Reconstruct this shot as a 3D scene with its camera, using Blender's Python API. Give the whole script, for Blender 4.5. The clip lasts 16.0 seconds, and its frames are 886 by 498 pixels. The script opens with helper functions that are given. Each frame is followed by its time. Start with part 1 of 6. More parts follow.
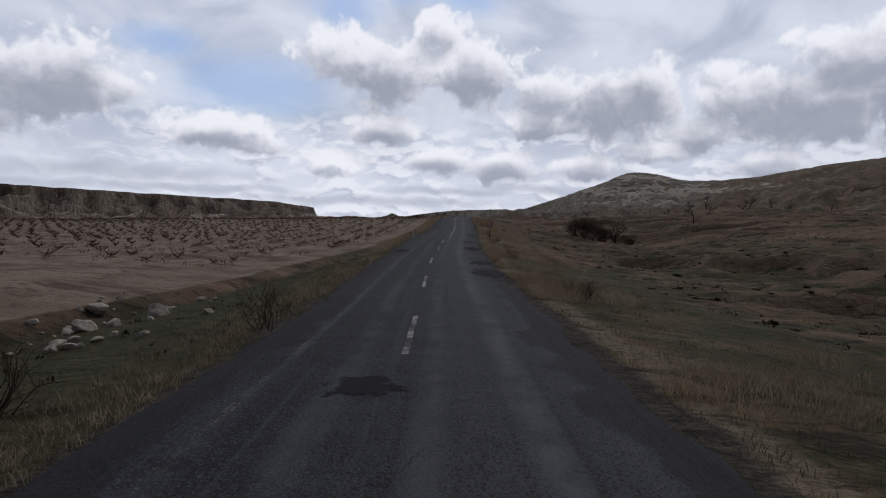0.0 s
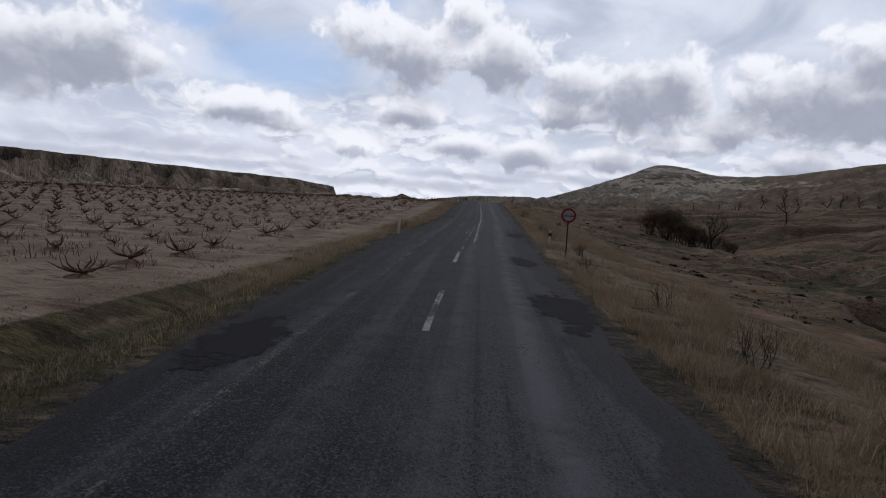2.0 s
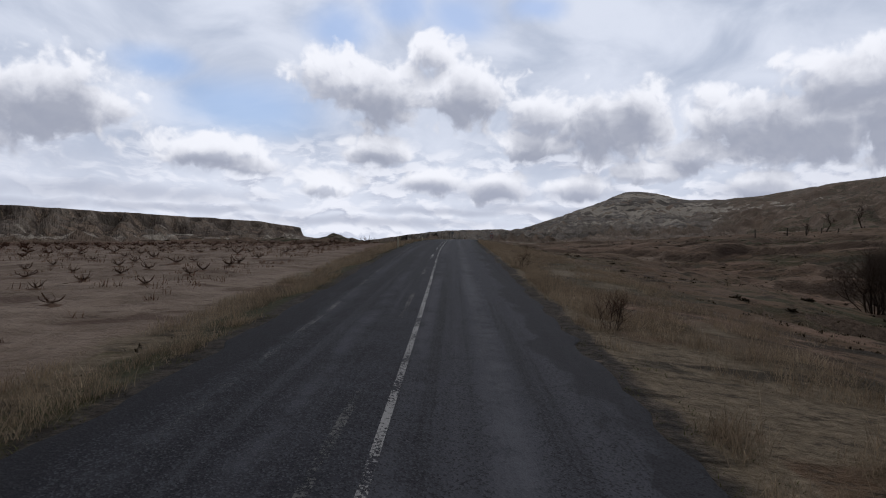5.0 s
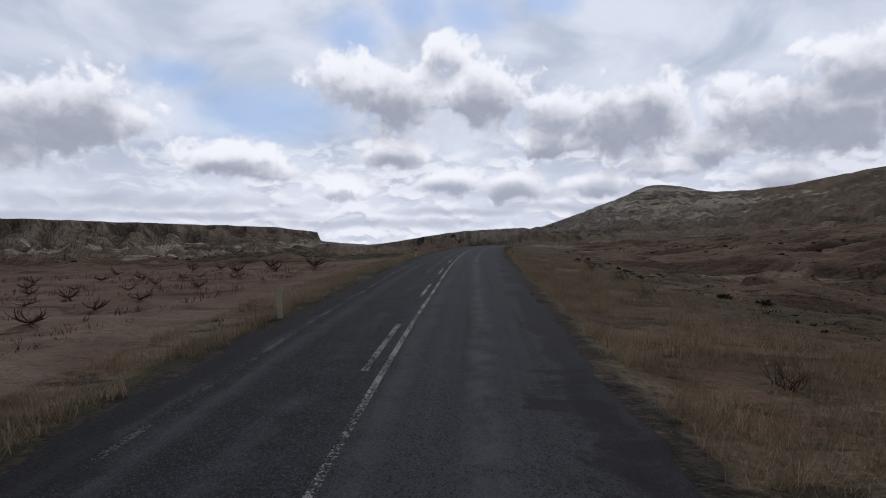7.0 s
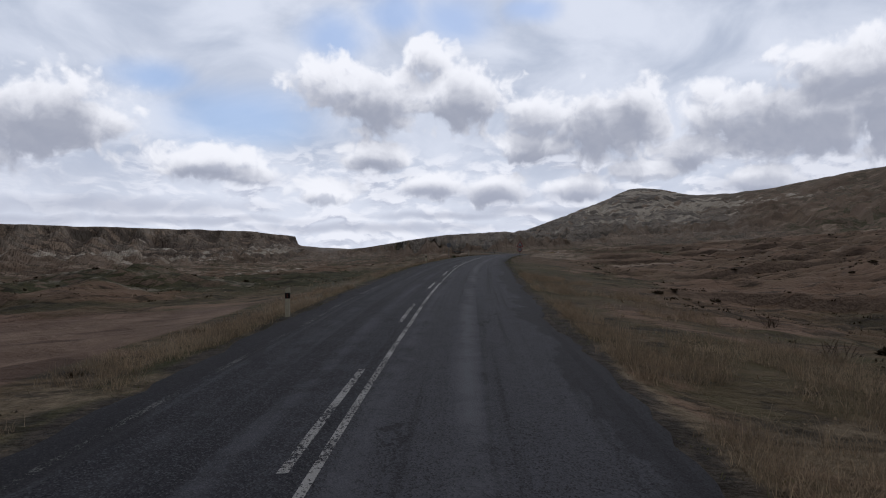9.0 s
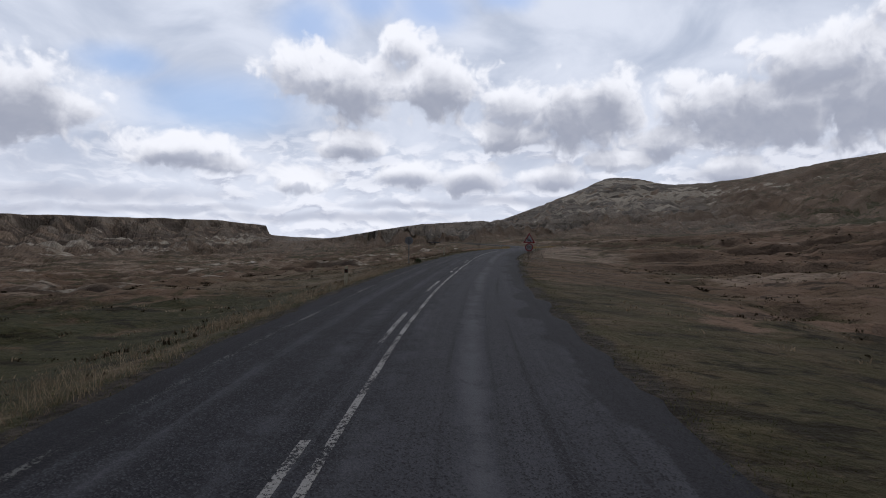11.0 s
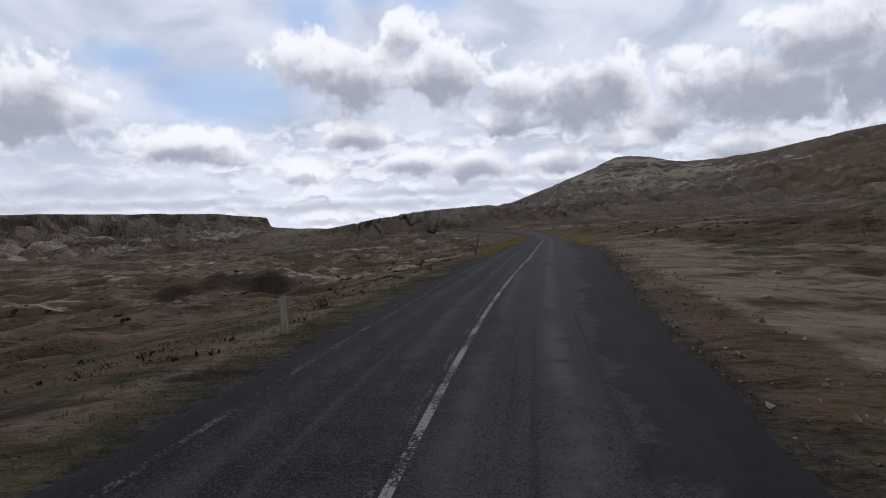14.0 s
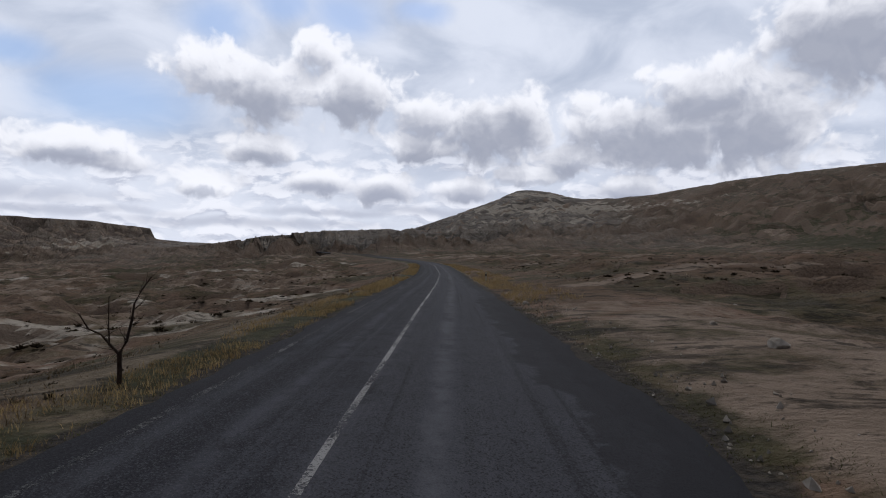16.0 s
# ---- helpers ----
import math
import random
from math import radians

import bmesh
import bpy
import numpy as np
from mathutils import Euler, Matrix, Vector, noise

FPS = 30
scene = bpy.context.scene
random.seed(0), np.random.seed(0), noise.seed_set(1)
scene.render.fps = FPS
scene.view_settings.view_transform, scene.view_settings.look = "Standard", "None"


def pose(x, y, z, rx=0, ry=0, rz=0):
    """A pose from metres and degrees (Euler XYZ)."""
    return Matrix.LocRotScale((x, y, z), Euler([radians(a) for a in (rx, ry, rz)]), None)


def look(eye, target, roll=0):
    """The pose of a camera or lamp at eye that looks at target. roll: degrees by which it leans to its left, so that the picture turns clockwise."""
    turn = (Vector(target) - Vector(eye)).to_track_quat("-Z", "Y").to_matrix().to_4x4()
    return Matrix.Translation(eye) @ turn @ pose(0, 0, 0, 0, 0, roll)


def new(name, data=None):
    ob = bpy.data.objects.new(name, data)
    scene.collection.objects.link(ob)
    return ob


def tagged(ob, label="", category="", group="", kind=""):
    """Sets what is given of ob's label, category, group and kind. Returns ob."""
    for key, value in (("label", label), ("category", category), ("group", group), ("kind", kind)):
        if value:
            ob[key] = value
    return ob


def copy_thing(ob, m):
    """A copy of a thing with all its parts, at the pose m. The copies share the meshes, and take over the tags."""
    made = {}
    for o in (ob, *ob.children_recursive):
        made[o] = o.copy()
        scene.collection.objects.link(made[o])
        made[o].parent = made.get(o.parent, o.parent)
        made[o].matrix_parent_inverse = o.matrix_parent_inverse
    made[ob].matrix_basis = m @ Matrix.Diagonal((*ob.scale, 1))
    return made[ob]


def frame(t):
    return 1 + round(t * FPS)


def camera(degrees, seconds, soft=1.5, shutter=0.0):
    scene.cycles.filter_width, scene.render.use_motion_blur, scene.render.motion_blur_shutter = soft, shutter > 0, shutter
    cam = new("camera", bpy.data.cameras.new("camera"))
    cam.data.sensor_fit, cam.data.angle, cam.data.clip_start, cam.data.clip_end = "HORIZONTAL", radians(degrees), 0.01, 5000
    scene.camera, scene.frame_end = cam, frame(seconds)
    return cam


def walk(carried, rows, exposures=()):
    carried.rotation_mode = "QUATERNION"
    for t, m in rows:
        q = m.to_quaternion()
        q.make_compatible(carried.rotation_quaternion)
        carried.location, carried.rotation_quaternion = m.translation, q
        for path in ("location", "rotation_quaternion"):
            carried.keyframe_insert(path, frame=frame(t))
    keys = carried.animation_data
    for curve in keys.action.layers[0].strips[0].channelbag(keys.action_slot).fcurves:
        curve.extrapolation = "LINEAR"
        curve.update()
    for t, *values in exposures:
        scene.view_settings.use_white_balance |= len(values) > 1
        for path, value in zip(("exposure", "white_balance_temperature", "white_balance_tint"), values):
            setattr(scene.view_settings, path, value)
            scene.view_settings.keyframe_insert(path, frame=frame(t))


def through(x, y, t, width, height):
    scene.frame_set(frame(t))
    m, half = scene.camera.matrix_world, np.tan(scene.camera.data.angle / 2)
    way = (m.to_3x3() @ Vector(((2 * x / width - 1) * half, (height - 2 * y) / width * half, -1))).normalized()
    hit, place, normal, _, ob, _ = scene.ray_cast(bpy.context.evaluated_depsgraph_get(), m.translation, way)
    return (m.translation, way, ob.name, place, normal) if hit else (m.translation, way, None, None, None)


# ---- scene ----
cam = camera(72.08, 16.0, 1.05, 0.02)
# seconds, place, then yaw to the left, pitch up and lean to the left in degrees
ROWS = [
    (0.0, -0.00, 0.00, 0.00, 0.04, -2.97, 1.46),
    (0.5, -0.00, 8.62, -0.14, 1.27, 0.51, 2.36),
    (1.0, -0.10, 17.27, -0.26, 0.80, -2.21, 3.76),
    (1.5, -0.04, 25.92, -0.32, 1.76, -3.33, 5.75),
    (2.0, 0.06, 34.62, -0.31, 1.78, -4.49, 4.06),
    (2.5, 0.50, 43.29, -0.24, 0.76, -6.32, 2.79),
    (3.0, 0.81, 51.99, -0.12, -2.42, -3.52, 1.92),
    (3.5, 1.33, 60.36, 0.00, -3.04, -4.63, 1.73),
    (4.0, 1.64, 68.64, 0.15, -1.52, -0.96, 0.64),
    (4.5, 2.01, 76.83, 0.31, -0.79, -1.35, 1.40),
    (4.7, 2.05, 80.15, 0.38, -0.56, -1.00, 1.54),
    (6.8, 3.38, 115.93, 1.63, 0.58, -1.92, -0.27),
    (7.0, 3.48, 119.35, 1.70, 1.34, -1.04, -0.27),
    (7.5, 3.61, 127.88, 1.87, 1.19, -1.22, -0.63),
    (8.0, 3.84, 136.37, 2.01, 0.16, -0.43, 0.17),
    (8.5, 4.09, 144.86, 2.13, -0.29, -0.32, -0.16),
    (10.8, 5.96, 183.99, 2.50, 0.02, -3.28, -1.26),
    (11.0, 6.15, 187.42, 2.50, -2.62, -1.70, -0.34),
    (11.5, 6.75, 196.00, 2.50, -0.29, -0.03, -2.08),
    (12.0, 7.61, 204.56, 2.49, 2.42, -2.26, 1.04),
    (12.5, 8.76, 213.03, 2.51, 0.85, -1.78, -2.20),
    (13.0, 10.06, 221.64, 2.56, -4.63, -3.06, -2.67),
    (13.5, 11.28, 230.03, 2.54, -3.42, -1.47, -4.65),
    (14.0, 12.44, 238.53, 2.42, -1.81, -2.97, -2.32),
    (14.5, 13.95, 247.09, 2.29, -3.74, -3.31, -0.30),
    (15.0, 15.68, 255.44, 2.17, -5.83, -2.86, -0.18),
    (15.5, 17.44, 264.03, 2.09, -9.37, -2.26, 0.43),
    (16.0, 19.76, 272.85, 2.00, -10.99, -0.74, 1.03),
]
walk(cam, [(t, pose(x, y, z) @ pose(0, 0, 0, 0, 0, yaw) @ pose(0, 0, 0, 90 + pitch) @ pose(0, 0, 0, 0, 0, roll)) for t, x, y, z, yaw, pitch, roll in ROWS],
     [(t, stops, 6250, 12) for t, stops in ((0.0, -0.12), (1.0, -0.06), (2.5, 0.0), (3.5, 0.06), (4.0, 0.06), (4.7, -0.02), (8.0, -0.04), (11.0, 0.0), (16.0, 0.02))])


# ---------------------------------------------------------------- light
def link(tree, a, b):
    tree.links.new(a, b)


def node(tree, kind, **values):
    n = tree.nodes.new(kind)
    for key, value in values.items():
        setattr(n, key, value)
    return n


def math_node(tree, op, a, b=None, c=None, clamp=False):
    n = node(tree, "ShaderNodeMath", operation=op, use_clamp=clamp)
    for i, v in enumerate((a, b, c)):
        if v is None:
            continue
        if isinstance(v, (int, float)):
            n.inputs[i].default_value = v
        else:
            link(tree, v, n.inputs[i])
    return n.outputs[0]


def vec_node(tree, op, a, b=None):
    n = node(tree, "ShaderNodeVectorMath", operation=op)
    for i, v in enumerate((a, b)):
        if v is None:
            continue
        if isinstance(v, (tuple, list)):
            n.inputs[i].default_value = v
        else:
            link(tree, v, n.inputs[i])
    return n.outputs["Value"] if op in ("LENGTH", "DOT_PRODUCT") else n.outputs[0]


def mix_col(tree, fac, a, b, blend="MIX"):
    n = node(tree, "ShaderNodeMix", data_type="RGBA", blend_type=blend)
    for socket, v in ((n.inputs[0], fac), (n.inputs[6], a), (n.inputs[7], b)):
        if isinstance(v, (int, float)):
            socket.default_value = v
        elif isinstance(v, tuple):
            socket.default_value = (*v, 1) if len(v) == 3 else v
        else:
            link(tree, v, socket)
    return n.outputs[2]


def step_node(tree, value, lo, hi, to_lo=0.0, to_hi=1.0):
    n = node(tree, "ShaderNodeMapRange", interpolation_type="SMOOTHSTEP")
    link(tree, value, n.inputs[0])
    n.inputs[1].default_value, n.inputs[2].default_value = lo, hi
    n.inputs[3].default_value, n.inputs[4].default_value = to_lo, to_hi
    return n.outputs[0]


def noise_node(tree, vector, scale, detail=4.0, rough=0.55, distort=0.0, out=0):
    n = node(tree, "ShaderNodeTexNoise")
    if vector is not None:
        link(tree, vector, n.inputs["Vector"])
    n.inputs["Scale"].default_value, n.inputs["Detail"].default_value = scale, detail
    n.inputs["Roughness"].default_value, n.inputs["Distortion"].default_value = rough, distort
    return n.outputs[out]


SUN_AZ, SUN_EL = 14.0, 48.0
world = bpy.data.worlds.new("sky")
scene.world = world
world.use_nodes = True
wt = world.node_tree
wt.nodes.clear()
direction = node(wt, "ShaderNodeTexCoord").outputs["Generated"]
xyz = node(wt, "ShaderNodeSeparateXYZ")
link(wt, direction, xyz.inputs[0])
azimuth = math_node(wt, "MULTIPLY", math_node(wt, "ARCTAN2", xyz.outputs[0], xyz.outputs[1]), 57.2958)
height = math_node(wt, "MULTIPLY", math_node(wt, "ARCSINE", xyz.outputs[2]), 57.2958)
combo = node(wt, "ShaderNodeCombineXYZ")
link(wt, azimuth, combo.inputs[0]), link(wt, height, combo.inputs[1])
flat = combo.outputs[0]
# white heaps of cloud: azimuth, elevation, half width, half height
CLOUDS = [
    (-32.4, 9.9, 6.4, 3.6), (-38.0, 9.0, 6.0, 3.6), (-20.8, 7.2, 4.8, 1.7), (-17.6, 6.2, 3.6, 1.0), (-9.6, 14.6, 4.6, 2.3), (-5.4, 13.0, 5.2, 3.2),
    (2.2, 13.3, 4.8, 3.1), (-0.9, 16.9, 2.4, 1.6), (-5.9, 8.0, 3.3, 1.8), (14.6, 10.2, 5.2, 3.6), (18.0, 11.2, 3.4, 3.2),
    (9.2, 11.4, 3.6, 2.3), (8.6, 9.0, 4.0, 1.9), (30.5, 9.9, 7.4, 3.6), (38.0, 10.2, 6.6, 4.0), (34.5, 13.4, 6.4, 2.6), (26.0, 10.8, 5.0, 2.6),
    (28.2, 5.2, 3.2, 1.3), (23.0, 7.8, 3.8, 1.7), (5.1, 4.9, 3.6, 1.6), (-0.6, 5.3, 3.8, 1.4), (13.2, 4.8, 3.2, 1.3), (-10.5, 4.8, 3.4, 1.2), (19.0, 6.2, 3.0, 1.2),
    (45.0, 16.4, 7.4, 4.6),
]
# the grey of their bases
BASES = [
    (-33.0, 8.2, 6.4, 2.6), (-19.0, 6.2, 4.4, 0.9), (-5.6, 11.6, 4.0, 1.5), (3.0, 11.8, 3.4, 1.3), (-5.6, 7.2, 2.4, 0.9), (15.2, 9.0, 4.8, 2.2), (17.0, 11.0, 2.0, 1.6),
    (33.0, 8.7, 8.6, 2.9), (28.2, 4.9, 3.0, 1.1), (5.3, 4.4, 2.8, 1.0), (-0.4, 4.8, 2.6, 0.8), (13.4, 4.4, 2.8, 0.9), (10.0, 8.0, 3.0, 1.0), (23.0, 7.2, 2.8, 0.8),
    (46.0, 15.0, 7.0, 3.4), (-28.0, 3.4, 8.0, 0.9), (-23.5, 2.3, 8.0, 0.5), (-7.0, 1.6, 8.5, 0.55), (9.8, 3.0, 5.2, 0.55), (1.0, 2.7, 5.0, 0.4), (-35.0, 2.2, 6.0, 0.6), (20.0, 3.6, 4.0, 0.4),
]
OPENINGS = [(-18.0, 11.0, 8.0, 3.0), (1.4, 19.8, 4.4, 2.6), (-9.5, 18.4, 4.0, 2.6), (-4.0, 20.5, 4.0, 2.0), (9.0, 20.6, 3.2, 1.2), (-25.0, 14.0, 4.0, 1.6)]


def oval(point, az, el, a, b):
    away = vec_node(wt, "MULTIPLY", vec_node(wt, "SUBTRACT", point, (az, el, 0)), (1 / a, 1 / b, 0))
    return math_node(wt, "SUBTRACT", 1.0, vec_node(wt, "LENGTH", away))


def heap(point, spots):
    fill = None
    for spec in spots:
        inside = oval(point, *spec)
        fill = inside if fill is None else math_node(wt, "MAXIMUM", fill, inside)
    return fill


swirl = vec_node(wt, "SUBTRACT", noise_node(wt, flat, 0.22, 2.0, 0.5, 0.0, 1), (0.5, 0.5, 0.5))
bent = vec_node(wt, "ADD", flat, vec_node(wt, "MULTIPLY", swirl, (3.0, 1.4, 0)))


def thick(point, detail):
    """How deep inside the white clouds a point of the sky lies."""
    tossed = vec_node(wt, "ADD", point, vec_node(wt, "MULTIPLY", vec_node(wt, "SUBTRACT", noise_node(wt, point, 1.1, 3.0, 0.5, 0.0, 1), (0.5, 0.5, 0.5)), (0.9, 0.9, 0)))
    lobes = node(wt, "ShaderNodeTexVoronoi", feature="SMOOTH_F1")
    link(wt, tossed, lobes.inputs["Vector"])
    lobes.inputs["Scale"].default_value, lobes.inputs["Detail"].default_value = 0.62, 2.0
    puff = math_node(wt, "SUBTRACT", 0.42, lobes.outputs["Distance"])
    billow = math_node(wt, "SUBTRACT", noise_node(wt, point, 0.50, detail, 0.58, 0.1), 0.5)
    return math_node(wt, "ADD", heap(point, CLOUDS), math_node(wt, "ADD", math_node(wt, "MULTIPLY", billow, 1.0), math_node(wt, "MULTIPLY", puff, 0.75)))


density = math_node(wt, "ADD", thick(bent, 8.0), 0.17)
above = thick(vec_node(wt, "ADD", bent, (0.25, 0.8, 0)), 6.0)
murk = math_node(wt, "SUBTRACT", noise_node(wt, bent, 0.40, 6.0, 0.55), 0.5)
shadow = math_node(wt, "ADD", heap(bent, [(a, e - 0.2, w * (1.45 if e > 6.5 else 1.9), h * (1.75 if e > 6.5 else 1.15)) for a, e, w, h in BASES]), math_node(wt, "MULTIPLY", murk, 0.75))
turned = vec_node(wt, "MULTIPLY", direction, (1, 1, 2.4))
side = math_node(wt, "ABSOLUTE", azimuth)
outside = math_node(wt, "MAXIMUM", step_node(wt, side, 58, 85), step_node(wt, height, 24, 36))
gap = heap(bent, OPENINGS)
sky = node(wt, "ShaderNodeTexSky", sky_type="NISHITA", sun_disc=False, sun_elevation=radians(SUN_EL), sun_rotation=radians(SUN_AZ))
blue = vec_node(wt, "MULTIPLY", sky.outputs[0], (0.115, 0.115, 0.115))
wisps = noise_node(wt, vec_node(wt, "MULTIPLY", flat, (0.6, 1.0, 1)), 0.16, 6.0, 0.52, 0.5)
veil = mix_col(wt, step_node(wt, wisps, 0.30, 0.66), (0.47, 0.525, 0.63), (0.73, 0.77, 0.85))
open_blue = math_node(wt, "MULTIPLY", step_node(wt, math_node(wt, "ADD", gap, math_node(wt, "MULTIPLY", wisps, -0.9)), -0.75, 0.35), 0.78)
back = mix_col(wt, open_blue, veil, mix_col(wt, 0.6, blue, (0.30, 0.45, 0.74)))
back = mix_col(wt, step_node(wt, height, 9, 0, 0.0, 0.8), back, (0.76, 0.79, 0.86))


def flock(point):
    """Rows of small clouds that crowd together low in the sky."""
    return noise_node(wt, vec_node(wt, "MULTIPLY", point, (0.42, 1.0, 0)), 0.62, 6.0, 0.55, 0.3)


small, higher = flock(bent), flock(vec_node(wt, "ADD", bent, (0.1, 0.55, 0)))
lined = mix_col(wt, step_node(wt, math_node(wt, "SUBTRACT", higher, small), -0.03, 0.13), (0.90, 0.91, 0.95), (0.50, 0.53, 0.62))
band_low = math_node(wt, "MULTIPLY", step_node(wt, height, 10.5, 6.0), step_node(wt, azimuth, -40, -8, 0.45, 1.0))
back = mix_col(wt, math_node(wt, "MULTIPLY", step_node(wt, small, 0.42, 0.58), math_node(wt, "MULTIPLY", band_low, 0.85)), back, lined)
under = step_node(wt, math_node(wt, "SUBTRACT", above, density), -0.32, 0.30)
white = mix_col(wt, under, (0.93, 0.935, 0.96), (0.62, 0.645, 0.715))
roof = math_node(wt, "ADD", heap(vec_node(wt, "ADD", bent, (0.5, 1.7, 0)), CLOUDS), math_node(wt, "MULTIPLY", murk, 1.3))
dark = math_node(wt, "ADD", step_node(wt, roof, -0.30, 0.75, 0.0, 0.62), math_node(wt, "MULTIPLY", step_node(wt, shadow, -0.5, 0.9, 0.0, 0.45), step_node(wt, above, -0.5, 0.3)), clamp=True)
body = mix_col(wt, math_node(wt, "MULTIPLY", dark, 0.90), white, (0.335, 0.358, 0.428))
final = mix_col(wt, step_node(wt, density, -0.26, 0.22), back, body)
# long grey streaks low over the horizon lie in front of the paler sky as well
low = step_node(wt, height, 9.0, 3.0)
final = mix_col(wt, math_node(wt, "MULTIPLY", math_node(wt, "MULTIPLY", step_node(wt, shadow, -0.2, 0.9), low), 0.6), final, (0.42, 0.445, 0.53))
# added dark grey cloud fills the unseen sky overhead and behind, dimming the ground
dim_cloud = mix_col(wt, step_node(wt, noise_node(wt, turned, 2.2, 5.0, 0.55, 0.4), 0.35, 0.65), (0.050, 0.055, 0.070), (0.125, 0.132, 0.155))
final = mix_col(wt, outside, final, dim_cloud)
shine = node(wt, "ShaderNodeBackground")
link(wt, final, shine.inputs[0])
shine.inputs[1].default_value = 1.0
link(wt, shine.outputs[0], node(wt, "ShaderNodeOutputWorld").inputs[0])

sun = new("sun", bpy.data.lights.new("sun", "SUN"))
sun.data.energy, sun.data.angle, sun.data.color = 0.95, radians(8), (1.0, 0.95, 0.88)
sun.matrix_world = look((0, 0, 0), (-math.sin(radians(SUN_AZ)) * math.cos(radians(SUN_EL)), -math.cos(radians(SUN_AZ)) * math.cos(radians(SUN_EL)), -math.sin(radians(SUN_EL))))


# ---------------------------------------------------------------- materials
def material(name, rough=0.9, metal=0.0, spec=0.3):
    m = bpy.data.materials.new(name)
    m.use_nodes = True
    t = m.node_tree
    b = t.nodes["Principled BSDF"]
    b.inputs["Roughness"].default_value, b.inputs["Metallic"].default_value = rough, metal
    b.inputs["Specular IOR Level"].default_value = spec
    return m, t, b


def spot(tree):
    return node(tree, "ShaderNodeNewGeometry").outputs["Position"]


def bump(tree, bsdf, value, strength, distance):
    n = node(tree, "ShaderNodeBump")
    n.inputs["Strength"].default_value, n.inputs["Distance"].default_value = strength, distance
    link(tree, value, n.inputs["Height"])
    link(tree, n.outputs[0], bsdf.inputs["Normal"])


def plain(name, dark, light, scale=6.0, rough=0.8, metal=0.0, spec=0.3, vary=0.25, relief=0.0):
    """Two tones by noise, and a little change from piece to piece."""
    m, t, b = material(name, rough, metal, spec)
    coord = node(t, "ShaderNodeTexCoord").outputs["Object"]
    n = noise_node(t, coord, scale, 6.0, 0.65)
    col = mix_col(t, step_node(t, n, 0.3, 0.7), dark, light)
    rnd = node(t, "ShaderNodeNewGeometry").outputs["Random Per Island"]
    gain = math_node(t, "ADD", math_node(t, "MULTIPLY", rnd, vary * 2), 1 - vary)
    col = vec_node(t, "SCALE", col)
    link(t, gain, col.node.inputs["Scale"])
    link(t, col, b.inputs["Base Color"])
    if relief:
        bump(t, b, n, 0.6, relief)
    return m


def blade(name, dark, light, scale=0.6, vary=0.3, through=0.45):
    """Thin dry leaves that let part of the light through."""
    m = plain(name, dark, light, scale, 0.85, spec=0.1, vary=vary)
    t = m.node_tree
    b = t.nodes["Principled BSDF"]
    thin = node(t, "ShaderNodeBsdfTranslucent")
    link(t, b.inputs["Base Color"].links[0].from_socket, thin.inputs[0])
    both = node(t, "ShaderNodeMixShader")
    both.inputs[0].default_value = through
    link(t, b.outputs[0], both.inputs[1]), link(t, thin.outputs[0], both.inputs[2])
    link(t, both.outputs[0], t.nodes["Material Output"].inputs[0])
    return m


